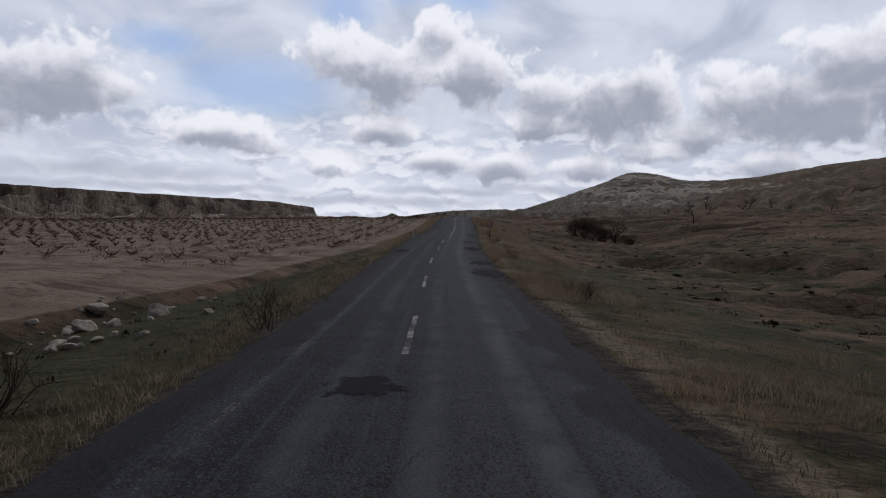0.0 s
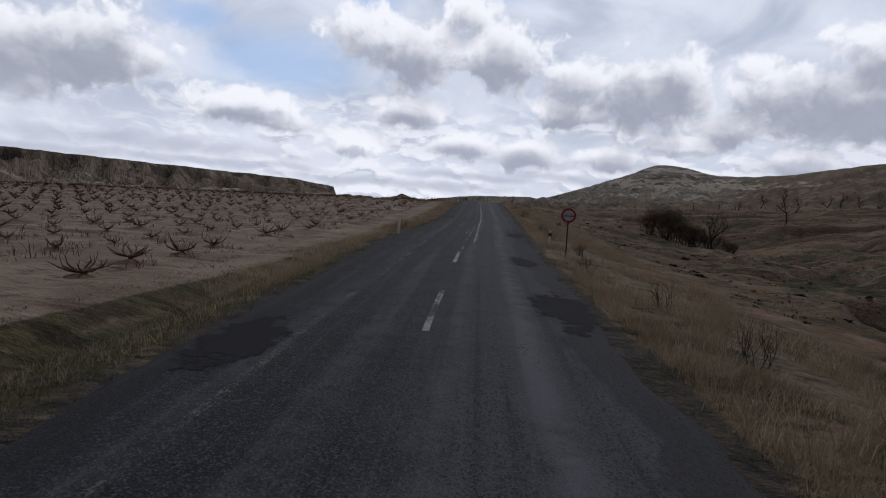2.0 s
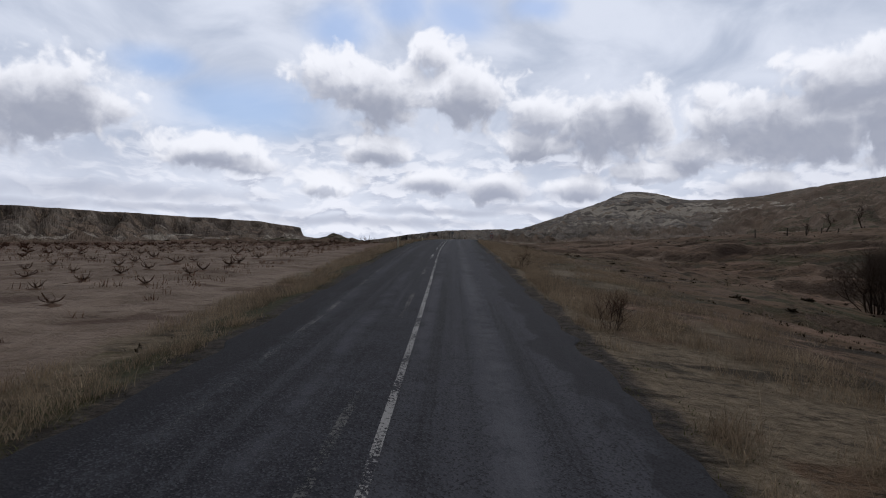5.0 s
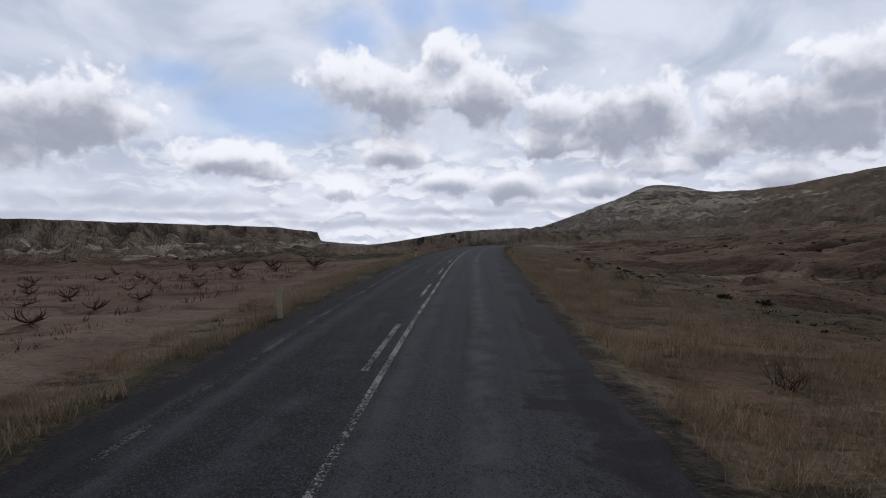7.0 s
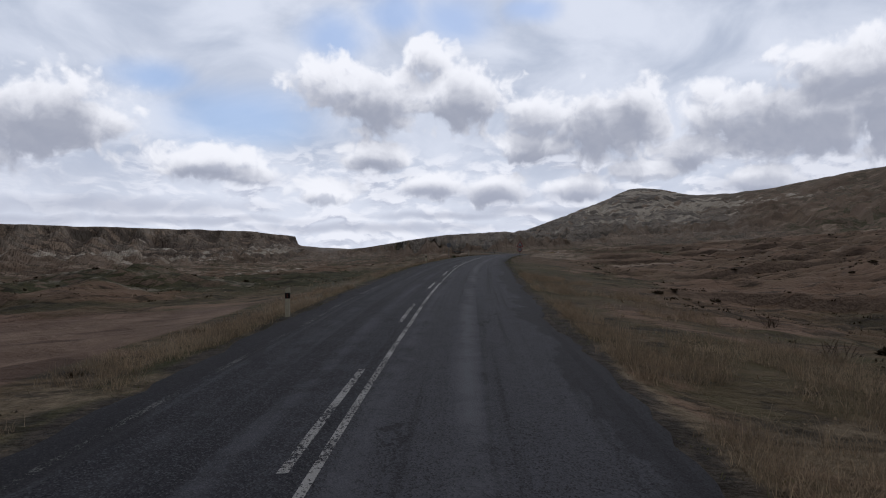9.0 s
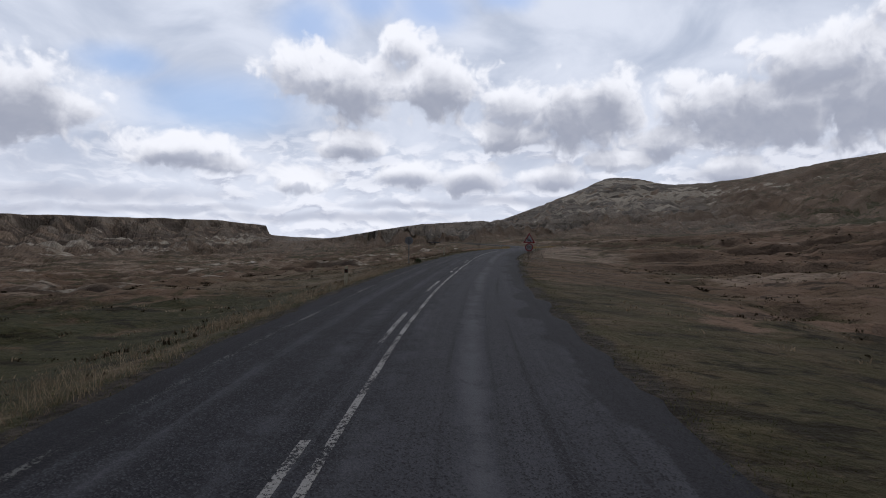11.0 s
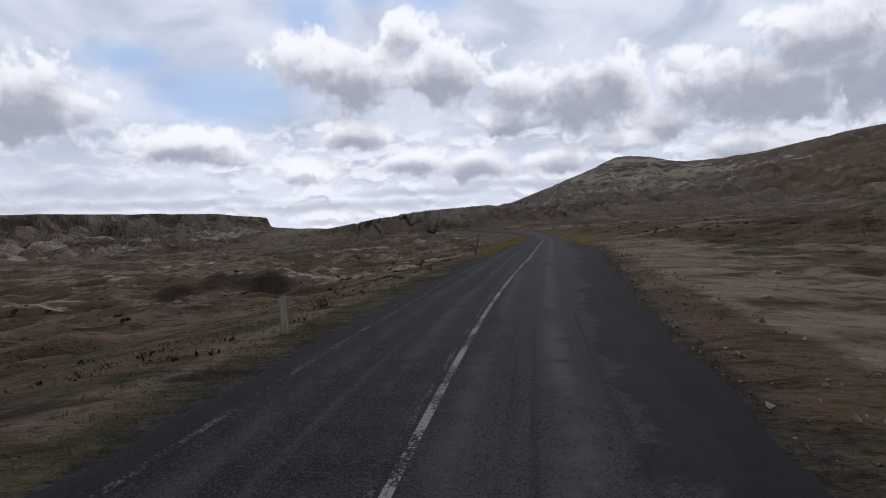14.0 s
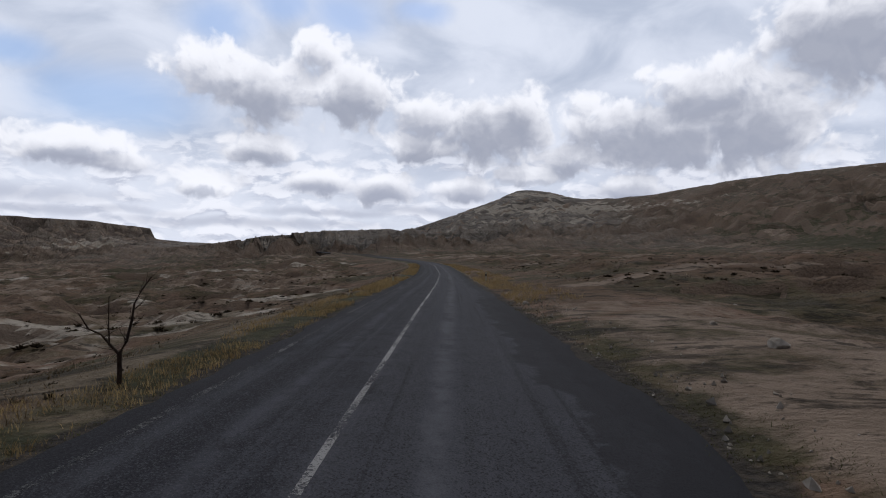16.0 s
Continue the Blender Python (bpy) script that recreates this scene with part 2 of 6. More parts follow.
def ground_material():
    m, t, b = material("ground_earth_and_grass", 0.95, 0, 0.15)
    pos = spot(t)

    def mask(name):
        n = node(t, "ShaderNodeAttribute", attribute_name=name)
        return n.outputs["Fac"]
    long = vec_node(t, "MULTIPLY", pos, (0.62, 1.0, 1.0))
    wide = noise_node(t, pos, 0.040, 5.0, 0.6, 0.5)
    mid = noise_node(t, pos, 0.42, 7.0, 0.66, 0.4)
    fine = noise_node(t, pos, 5.0, 6.0, 0.7)
    streak = noise_node(t, long, 0.45, 7.0, 0.64, 0.8)
    clumps = noise_node(t, long, 0.16, 8.0, 0.66, 0.6)
    spots = noise_node(t, long, 1.7, 5.0, 0.70)
    # steppe: brown turf, olive turf, pinkish bare earth in long patches, dark tufts
    scrub = mix_col(t, step_node(t, wide, 0.44, 0.58), (0.138, 0.088, 0.053), (0.074, 0.067, 0.031))
    scrub = mix_col(t, step_node(t, mid, 0.40, 0.70, 0.0, 0.6), scrub, (0.168, 0.118, 0.076))
    scrub = mix_col(t, step_node(t, clumps, 0.53, 0.62, 0.0, 0.8), scrub, (0.270, 0.172, 0.122))
    scrub = mix_col(t, step_node(t, clumps, 0.46, 0.36, 0.0, 0.8), scrub, (0.048, 0.046, 0.021))
    scrub = mix_col(t, step_node(t, streak, 0.46, 0.36, 0.0, 0.75), scrub, (0.046, 0.034, 0.022))
    scrub = mix_col(t, step_node(t, fine, 0.40, 0.75, 0.0, 0.28), scrub, (0.22, 0.165, 0.11))
    scrub = mix_col(t, step_node(t, spots, 0.43, 0.35, 0.0, 0.75), scrub, (0.022, 0.017, 0.011))
    # ploughed vineyard earth
    soil = mix_col(t, step_node(t, mid, 0.35, 0.68), (0.200, 0.150, 0.112), (0.330, 0.260, 0.203))
    soil = mix_col(t, step_node(t, streak, 0.46, 0.36, 0.0, 0.8), soil, (0.115, 0.074, 0.053))
    soil = mix_col(t, step_node(t, spots, 0.42, 0.35, 0.0, 0.6), soil, (0.085, 0.055, 0.040))
    red = mix_col(t, step_node(t, mid, 0.35, 0.7), (0.128, 0.079, 0.055), (0.212, 0.138, 0.099))
    red = mix_col(t, step_node(t, streak, 0.46, 0.38, 0.0, 0.7), red, (0.060, 0.037, 0.026))
    soil = mix_col(t, mask("red"), soil, red)
    straw = mix_col(t, step_node(t, fine, 0.3, 0.7), (0.125, 0.098, 0.064), (0.250, 0.198, 0.135))
    moss = mix_col(t, step_node(t, fine, 0.3, 0.7), (0.036, 0.039, 0.017), (0.082, 0.076, 0.036))
    bare = mix_col(t, step_node(t, mid, 0.3, 0.7), (0.200, 0.148, 0.108), (0.330, 0.256, 0.194))
    gravel = mix_col(t, step_node(t, fine, 0.35, 0.65), (0.030, 0.027, 0.024), (0.085, 0.070, 0.056))
    # tuff slopes of the hills: grey, cream and ochre beds, stone in bands by height
    up = node(t, "ShaderNodeSeparateXYZ")
    link(t, pos, up.inputs[0])
    beds = noise_node(t, vec_node(t, "MULTIPLY", pos, (0.006, 0.006, 0.09)), 1.0, 5.0, 0.65, 1.2)
    blot = noise_node(t, pos, 0.020, 10.0, 0.70, 0.6)
    tuff = mix_col(t, step_node(t, beds, 0.40, 0.60), (0.165, 0.148, 0.130), (0.285, 0.258, 0.228))
    tuff = mix_col(t, step_node(t, blot, 0.48, 0.36, 0.0, 0.8), tuff, (0.070, 0.059, 0.048))
    tuff = mix_col(t, math_node(t, "MULTIPLY", mask("ochre"), step_node(t, blot, 0.36, 0.60, 0.6, 0.9)), tuff, (0.104, 0.074, 0.055))
    crag = noise_node(t, pos, 0.075, 9.0, 0.72, 0.5)
    pale = math_node(t, "ADD", mask("pale"), math_node(t, "MULTIPLY", math_node(t, "SUBTRACT", blot, 0.5), 2.4))
    col = mix_col(t, mask("rock"), scrub, tuff)
    # relief shade painted in: pale bare crests, dark hollows with greener turf
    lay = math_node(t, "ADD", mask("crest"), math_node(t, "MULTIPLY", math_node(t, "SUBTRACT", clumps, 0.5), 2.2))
    crest_light = mix_col(t, mask("rock"), (0.225, 0.148, 0.104), (0.285, 0.245, 0.200))
    hollow_shade = mix_col(t, mask("rock"), (0.052, 0.044, 0.026), (0.080, 0.068, 0.055))
    col = mix_col(t, step_node(t, lay, 0.20, 0.8, 0.0, 0.6), col, crest_light)
    col = mix_col(t, step_node(t, lay, -0.12, -0.7, 0.0, 0.8), col, hollow_shade)
    col = mix_col(t, math_node(t, "MULTIPLY", step_node(t, crag, 0.47, 0.38), math_node(t, "MULTIPLY", mask("rock"), 0.65)), col, (0.066, 0.055, 0.045))
    chalk = mix_col(t, step_node(t, mid, 0.3, 0.7), (0.36, 0.315, 0.255), (0.56, 0.51, 0.43))
    pale = math_node(t, "ADD", pale, math_node(t, "MULTIPLY", math_node(t, "MULTIPLY", mask("rock"), 0.22), math_node(t, "SUBTRACT", 1.0, math_node(t, "MULTIPLY", mask("ochre"), 0.7))))
    col = mix_col(t, step_node(t, pale, 0.40, 0.56), col, chalk)

    def ragged(name, gain=1.0):
        v = math_node(t, "ADD", mask(name), math_node(t, "MULTIPLY", math_node(t, "SUBTRACT", mid, 0.5), 1.3 * gain))
        return step_node(t, v, 0.35, 0.65)
    col = mix_col(t, ragged("soil", 0.5), col, soil)
    col = mix_col(t, ragged("bare"), col, bare)
    col = mix_col(t, ragged("straw"), col, straw)
    col = mix_col(t, ragged("moss"), col, moss)
    col = mix_col(t, ragged("gravel"), col, gravel)
    wild = math_node(t, "SUBTRACT", 1.0, math_node(t, "MAXIMUM", mask("soil"), mask("rock")))
    flecks = noise_node(t, vec_node(t, "MULTIPLY", pos, (0.6, 1.0, 1.0)), 3.0, 4.0, 0.7)
    tuft = noise_node(t, vec_node(t, "MULTIPLY", pos, (0.40, 1.0, 1.0)), 0.85, 6.0, 0.70, 0.4)
    col = mix_col(t, math_node(t, "MULTIPLY", step_node(t, tuft, 0.47, 0.38), math_node(t, "MULTIPLY", wild, 0.75)), col, (0.020, 0.016, 0.010))
    col = mix_col(t, math_node(t, "MULTIPLY", step_node(t, flecks, 0.42, 0.34), math_node(t, "MULTIPLY", wild, 0.60)), col, (0.022, 0.017, 0.011))
    col = mix_col(t, math_node(t, "MULTIPLY", step_node(t, flecks, 0.63, 0.70), math_node(t, "MULTIPLY", wild, 0.35)), col, (0.27, 0.205, 0.15))
    # bare brown earth where the banks are too steep for turf
    tilt = node(t, "ShaderNodeSeparateXYZ")
    link(t, node(t, "ShaderNodeNewGeometry").outputs["True Normal"], tilt.inputs[0])
    steep = math_node(t, "ADD", tilt.outputs[2], math_node(t, "MULTIPLY", math_node(t, "SUBTRACT", mid, 0.5), 0.25))
    steep = math_node(t, "MULTIPLY", step_node(t, steep, 0.93, 0.84), math_node(t, "MULTIPLY", wild, 0.85))
    col = mix_col(t, steep, col, mix_col(t, step_node(t, fine, 0.3, 0.7), (0.105, 0.075, 0.055), (0.210, 0.152, 0.112)))
    link(t, col, b.inputs["Base Color"])
    lumps = math_node(t, "ADD", math_node(t, "MULTIPLY", fine, 0.25), math_node(t, "ADD", math_node(t, "MULTIPLY", spots, 0.6), math_node(t, "ADD", mid, math_node(t, "MULTIPLY", streak, 0.5))))
    # rain-cut flutes and crags of the tuff, metres deep, running down the slopes
    turn = math_node(t, "MULTIPLY", math_node(t, "ARCTAN2", up.outputs[0], up.outputs[1]), 57.2958)
    reach = vec_node(t, "LENGTH", vec_node(t, "MULTIPLY", pos, (1.0, 1.0, 0.0)))
    run = node(t, "ShaderNodeCombineXYZ")
    link(t, math_node(t, "MULTIPLY", turn, 0.85), run.inputs[0])
    link(t, math_node(t, "MULTIPLY", reach, 0.0038), run.inputs[1])
    link(t, math_node(t, "MULTIPLY", up.outputs[2], 0.012), run.inputs[2])
    flute = math_node(t, "ABSOLUTE", math_node(t, "SUBTRACT", noise_node(t, run.outputs[0], 1.0, 6.0, 0.62, 0.5), 0.5))
    knob = math_node(t, "ABSOLUTE", math_node(t, "SUBTRACT", noise_node(t, pos, 0.022, 7.0, 0.62, 0.4), 0.5))
    deep = math_node(t, "MULTIPLY", math_node(t, "ADD", math_node(t, "MULTIPLY", flute, 44.0), math_node(t, "MULTIPLY", knob, 30.0)), mask("rock"))
    carve = node(t, "ShaderNodeBump")
    carve.inputs["Strength"].default_value, carve.inputs["Distance"].default_value = 0.7, 1.0
    link(t, deep, carve.inputs["Height"])
    relief = node(t, "ShaderNodeBump")
    relief.inputs["Strength"].default_value, relief.inputs["Distance"].default_value = 0.85, 0.32
    link(t, lumps, relief.inputs["Height"])
    link(t, carve.outputs[0], relief.inputs["Normal"])
    link(t, relief.outputs[0], b.inputs["Normal"])
    return m


def asphalt_material():
    m, t, b = material("worn_asphalt", 0.90, 0, 0.15)
    pos = spot(t)
    uv = node(t, "ShaderNodeUVMap", uv_map="lane").outputs[0]
    across = node(t, "ShaderNodeSeparateXYZ")
    link(t, uv, across.inputs[0])
    u = across.outputs[0]
    slow = noise_node(t, vec_node(t, "MULTIPLY", pos, (1.0, 0.12, 1.0)), 0.9, 5.0, 0.6)
    mid = noise_node(t, pos, 1.4, 7.0, 0.7)
    chips = node(t, "ShaderNodeTexVoronoi")
    link(t, pos, chips.inputs["Vector"])
    chips.inputs["Scale"].default_value = 52.0
    stone = chips.outputs["Color"]
    tone = node(t, "ShaderNodeSeparateColor")
    link(t, stone, tone.inputs[0])
    col = mix_col(t, step_node(t, mid, 0.3, 0.7), (0.023, 0.024, 0.031), (0.048, 0.050, 0.063))
    # glare put into the colour besides wear: paler right lane, darker left lane
    worn = math_node(t, "ADD", u, math_node(t, "MULTIPLY", math_node(t, "SUBTRACT", slow, 0.5), 2.0))
    col = mix_col(t, step_node(t, worn, -0.4, 1.2, 0.0, 0.55), col, (0.088, 0.090, 0.105))
    col = mix_col(t, step_node(t, worn, -0.2, -1.8, 0.0, 0.62), col, (0.016, 0.016, 0.021))
    # long thin streaks left by tyres and bitumen
    lane = node(t, "ShaderNodeCombineXYZ")
    link(t, math_node(t, "MULTIPLY", u, 3.4), lane.inputs[0])
    link(t, math_node(t, "MULTIPLY", across.outputs[1], 0.035), lane.inputs[1])
    drawn = noise_node(t, lane.outputs[0], 1.0, 5.0, 0.62, 0.2)
    col = mix_col(t, step_node(t, drawn, 0.52, 0.70, 0.0, 0.45), col, (0.096, 0.099, 0.114))
    col = mix_col(t, step_node(t, drawn, 0.47, 0.33, 0.0, 0.55), col, (0.015, 0.015, 0.019))
    col = mix_col(t, step_node(t, tone.outputs[0], 0.50, 1.0, 0.0, 0.8), col, (0.084, 0.086, 0.098))
    col = mix_col(t, step_node(t, tone.outputs[1], 0.55, 1.0, 0.0, 0.75), col, (0.008, 0.009, 0.011))
    # polished wheel tracks are paler
    for place, width, amount in ((1.65, 0.38, 0.72), (0.45, 0.30, 0.36), (-0.85, 0.30, 0.34), (-1.9, 0.36, 0.26)):
        away = math_node(t, "ABSOLUTE", math_node(t, "SUBTRACT", math_node(t, "ADD", u, math_node(t, "MULTIPLY", slow, 0.5)), place + 0.25))
        col = mix_col(t, math_node(t, "MULTIPLY", step_node(t, away, width, 0.0, 0.0, amount), step_node(t, math_node(t, "ADD", slow, math_node(t, "MULTIPLY", math_node(t, "SUBTRACT", mid, 0.5), 0.9)), 0.28, 0.66)), col, (0.125, 0.130, 0.150))
    # tarred, newer strips along both edges, with lobed borders
    lobes = noise_node(t, vec_node(t, "MULTIPLY", pos, (1.0, 0.45, 1.0)), 0.55, 5.0, 0.62, 0.3)
    rim = node(t, "ShaderNodeAttribute", attribute_name="rim").outputs["Fac"]
    edge = math_node(t, "ADD", rim, math_node(t, "MULTIPLY", math_node(t, "SUBTRACT", lobes, 0.5), 2.4))
    col = mix_col(t, step_node(t, edge, 0.85, 0.68, 0.0, 0.55), col, (0.017, 0.017, 0.021))
    # a broad newer strip along the lay-by, ragged on its inner side
    fresh = node(t, "ShaderNodeAttribute", attribute_name="fresh").outputs["Fac"]
    fresh = math_node(t, "ADD", fresh, math_node(t, "MULTIPLY", math_node(t, "SUBTRACT", noise_node(t, pos, 0.9, 6.0, 0.66, 0.5), 0.5), 1.5))
    col = mix_col(t, step_node(t, fresh, 0.42, 0.58, 0.0, 0.70), col, mix_col(t, mid, (0.012, 0.012, 0.015), (0.030, 0.030, 0.036)))
    # fine cracks
    warp = vec_node(t, "ADD", pos, vec_node(t, "MULTIPLY", noise_node(t, pos, 1.6, 4.0, 0.6, 0.0, 1), (1.1, 1.1, 0)))
    cells = node(t, "ShaderNodeTexVoronoi", feature="DISTANCE_TO_EDGE")
    link(t, vec_node(t, "MULTIPLY", warp, (1.0, 0.35, 1.0)), cells.inputs["Vector"])
    cells.inputs["Scale"].default_value = 0.62
    crack = math_node(t, "MULTIPLY", step_node(t, cells.outputs["Distance"], 0.010, 0.003), step_node(t, slow, 0.52, 0.66, 0.0, 0.55))
    col = mix_col(t, crack, col, (0.008, 0.008, 0.010))
    link(t, col, b.inputs["Base Color"])
    bump(t, b, math_node(t, "ADD", chips.outputs["Distance"], mid), 0.55, 0.010)
    return m


def paint_material(name, keep, tone):
    """Road paint that has flaked off in places."""
    m, t, b = material(name, 0.7, 0, 0.3)
    pos = spot(t)
    flake = noise_node(t, pos, 22.0, 6.0, 0.75)
    patch = noise_node(t, pos, 0.8, 3.0, 0.5)
    there = math_node(t, "ADD", flake, math_node(t, "MULTIPLY", math_node(t, "SUBTRACT", patch, 0.5), 0.45))
    col = mix_col(t, step_node(t, flake, 0.35, 0.7), (tone * 0.72, tone * 0.72, tone * 0.72), (tone, tone, tone * 0.98))
    link(t, col, b.inputs["Base Color"])
    link(t, step_node(t, there, keep + 0.03, keep - 0.03), b.inputs["Alpha"])
    m.use_transparent_shadow = True
    return m


def tar_material():
    """Tar that thins out raggedly towards the rim of its patch."""
    m, t, b = material("tar_patch", 0.93, 0, 0.10)
    pos = spot(t)
    ragged = noise_node(t, pos, 1.9, 7.0, 0.68, 0.4)
    core = node(t, "ShaderNodeAttribute", attribute_name="core").outputs["Fac"]
    depth = math_node(t, "ADD", core, math_node(t, "MULTIPLY", math_node(t, "SUBTRACT", ragged, 0.5), 2.0))
    link(t, mix_col(t, noise_node(t, pos, 9.0, 6.0, 0.7), (0.013, 0.013, 0.017), (0.034, 0.034, 0.042)), b.inputs["Base Color"])
    link(t, step_node(t, depth, 0.22, 0.42, 0.0, 0.85), b.inputs["Alpha"])
    bump(t, b, ragged, 0.5, 0.01)
    return m


M_GROUND = ground_material()
M_ASPHALT = asphalt_material()
M_LINE = paint_material("worn_white_paint", 0.515, 0.37)
M_FAINT = paint_material("faded_white_paint", 0.455, 0.13)
M_GHOST = paint_material("thin_old_paint", 0.47, 0.25)
M_PATCH = tar_material()
M_GRASS = blade("dry_grass", (0.235, 0.178, 0.120), (0.43, 0.340, 0.238), vary=0.45)
M_GOLD = blade("golden_grass", (0.32, 0.225, 0.105), (0.50, 0.375, 0.19), vary=0.35)
M_SHORT = blade("short_green_grass", (0.068, 0.074, 0.030), (0.140, 0.138, 0.060), vary=0.4, through=0.35)
M_WEED = blade("russet_weeds", (0.115, 0.062, 0.040), (0.220, 0.130, 0.085), vary=0.35, through=0.3)
M_SCRUB = plain("dark_scrub", (0.052, 0.043, 0.029), (0.125, 0.098, 0.062), 0.8, 0.95, spec=0.08, vary=0.5)
M_BRUSH = blade("brown_brushwood", (0.105, 0.076, 0.058), (0.190, 0.142, 0.110), vary=0.35, through=0.25)
M_BARK = plain("dark_bark", (0.040, 0.028, 0.021), (0.100, 0.072, 0.054), 7.0, 0.9, spec=0.15, vary=0.2, relief=0.01)
M_TWIG = plain("bare_twigs", (0.070, 0.048, 0.037), (0.140, 0.102, 0.080), 3.0, 0.9, spec=0.1, vary=0.35)
M_REDTWIG = plain("russet_twigs", (0.085, 0.042, 0.028), (0.150, 0.082, 0.055), 3.0, 0.9, spec=0.1, vary=0.35)
M_STALK = plain("dry_stalks", (0.11, 0.075, 0.042), (0.24, 0.17, 0.095), 3.0, 0.9, spec=0.1, vary=0.35)
M_EARTH = plain("heaped_earth", (0.125, 0.080, 0.056), (0.230, 0.155, 0.112), 4.0, 0.95, spec=0.1, vary=0.1, relief=0.03)
M_STONE = plain("pale_stone", (0.30, 0.26, 0.21), (0.55, 0.50, 0.43), 3.0, 0.9, spec=0.2, vary=0.2, relief=0.03)
M_GREYROCK = plain("lichened_rock", (0.12, 0.105, 0.085), (0.27, 0.24, 0.20), 3.0, 0.92, spec=0.2, vary=0.2, relief=0.04)
M_WHITE = plain("white_reflective_sheet", (0.60, 0.60, 0.60), (0.70, 0.70, 0.69), 5.0, 0.45, spec=0.4, vary=0.02)
M_RED = plain("red_reflective_sheet", (0.36, 0.012, 0.020), (0.44, 0.020, 0.026), 5.0, 0.45, spec=0.4, vary=0.02)
M_BLACK = plain("black_paint", (0.012, 0.012, 0.013), (0.022, 0.022, 0.022), 5.0, 0.55, spec=0.4, vary=0.02)
M_GALV = plain("galvanised_steel", (0.20, 0.21, 0.215), (0.32, 0.33, 0.335), 9.0, 0.5, 0.55, vary=0.05)
M_GREYBACK = plain("dull_grey_metal", (0.36, 0.38, 0.40), (0.46, 0.48, 0.50), 9.0, 0.6, 0.0, vary=0.05)
M_DARKSTEEL = plain("dark_weathered_steel", (0.035, 0.034, 0.034), (0.070, 0.066, 0.062), 9.0, 0.6, 0.3, vary=0.05)
M_POST = blade("grimy_white_plastic", (0.66, 0.62, 0.51), (0.82, 0.79, 0.68), 7.0, vary=0.05, through=0.4)
M_REFLECT = plain("dull_reflector", (0.16, 0.045, 0.035), (0.24, 0.07, 0.05), 7.0, 0.35, spec=0.5, vary=0.05)
M_WOOD = plain("grey_weathered_wood", (0.060, 0.048, 0.038), (0.125, 0.105, 0.085), 8.0, 0.9, vary=0.2, relief=0.01)

M_VINE = plain("peeling_vine_bark", (0.090, 0.056, 0.040), (0.200, 0.135, 0.098), 7.0, 0.9, spec=0.15, vary=0.25, relief=0.01)
M_LEAF = plain("dark_green_leaves", (0.030, 0.050, 0.016), (0.075, 0.105, 0.038), 6.0, 0.75, spec=0.2, vary=0.4)


# ---------------------------------------------------------------- the lie of the land
def lattice(ix, iy, seed):
    h = (ix * 374761393 + iy * 668265263 + seed * 974634821) & 0xFFFFFFFF
    h = ((h ^ (h >> 13)) * 1274126177) & 0xFFFFFFFF
    return ((h ^ (h >> 16)) & 0xFFFF) / 65535.0


def grain_2d(x, y, seed=0):
    """Smooth random values from 0 to 1, about one lump a unit."""
    fx, fy = np.floor(x), np.floor(y)
    ix, iy = fx.astype(np.int64), fy.astype(np.int64)
    a, b = x - fx, y - fy
    a, b = a * a * a * (a * (a * 6 - 15) + 10), b * b * b * (b * (b * 6 - 15) + 10)
    low = lattice(ix, iy, seed) * (1 - a) + lattice(ix + 1, iy, seed) * a
    top = lattice(ix, iy + 1, seed) * (1 - a) + lattice(ix + 1, iy + 1, seed) * a
    return low * (1 - b) + top * b


def rough_2d(x, y, octaves, seed=0, gain=0.5):
    total, size, norm = 0.0, 1.0, 0.0
    for k in range(octaves):
        total = total + size * grain_2d(x * 2**k + 17.3 * k, y * 2**k - 9.1 * k, seed + k)
        norm += size
        size *= gain
    return total / norm


def ridged_2d(x, y, octaves, seed=0, gain=0.5):
    total, size, norm = 0.0, 1.0, 0.0
    for k in range(octaves):
        total = total + size * (1 - np.abs(2 * grain_2d(x * 2**k + 31.7 * k, y * 2**k + 5.3 * k, seed + k) - 1))
        norm += size
        size *= gain
    return total / norm


def ease(v, lo, hi):
    s = np.clip((v - lo) / (hi - lo), 0, 1)
    return s * s * (3 - 2 * s)


def softened(ys, values, width=7.0):
    fine = np.arange(-140.0, 760.0, 1.0)
    v = np.interp(fine, ys, values)
    k = np.exp(-0.5 * (np.arange(-25, 26) / width) ** 2)
    return fine, np.convolve(np.pad(v, 25, mode="edge"), k / k.sum(), mode="valid")


# the road's middle line and its height, going north
LINE_Y, LINE_X = softened(
    [-140, 0, 36, 60, 78, 100, 126, 157, 177, 200, 212, 232, 248, 262, 287, 320, 357, 409, 445, 500, 560, 640, 760],
    [-0.5, -0.5, -0.65, 0.0, 0.9, 1.6, 2.12, 2.96, 3.9, 5.6, 7.0, 10.1, 12.8, 15.6, 21.0, 28.1, 35.4, 44.0, 47.5, 46.0, 36.0, 8.0, -40], 5.0)
LEVEL_Y, LEVEL_Z = softened(
    [-140, -60, 0, 35, 80, 128, 170, 200, 235, 255, 273, 300, 320, 358, 410, 450, 520, 640, 760],
    [-1.2, -1.6, -2.2, -2.52, -1.85, -0.33, 0.2, 0.3, 0.3, 0.0, -0.2, -0.8, -1.4, -2.6, -3.6, -4.2, -5.0, -5.2, -5.2], 8.0)


def road_x(y):
    return np.interp(y, LINE_Y, LINE_X)


def road_z(y):
    return np.interp(y, LEVEL_Y, LEVEL_Z)


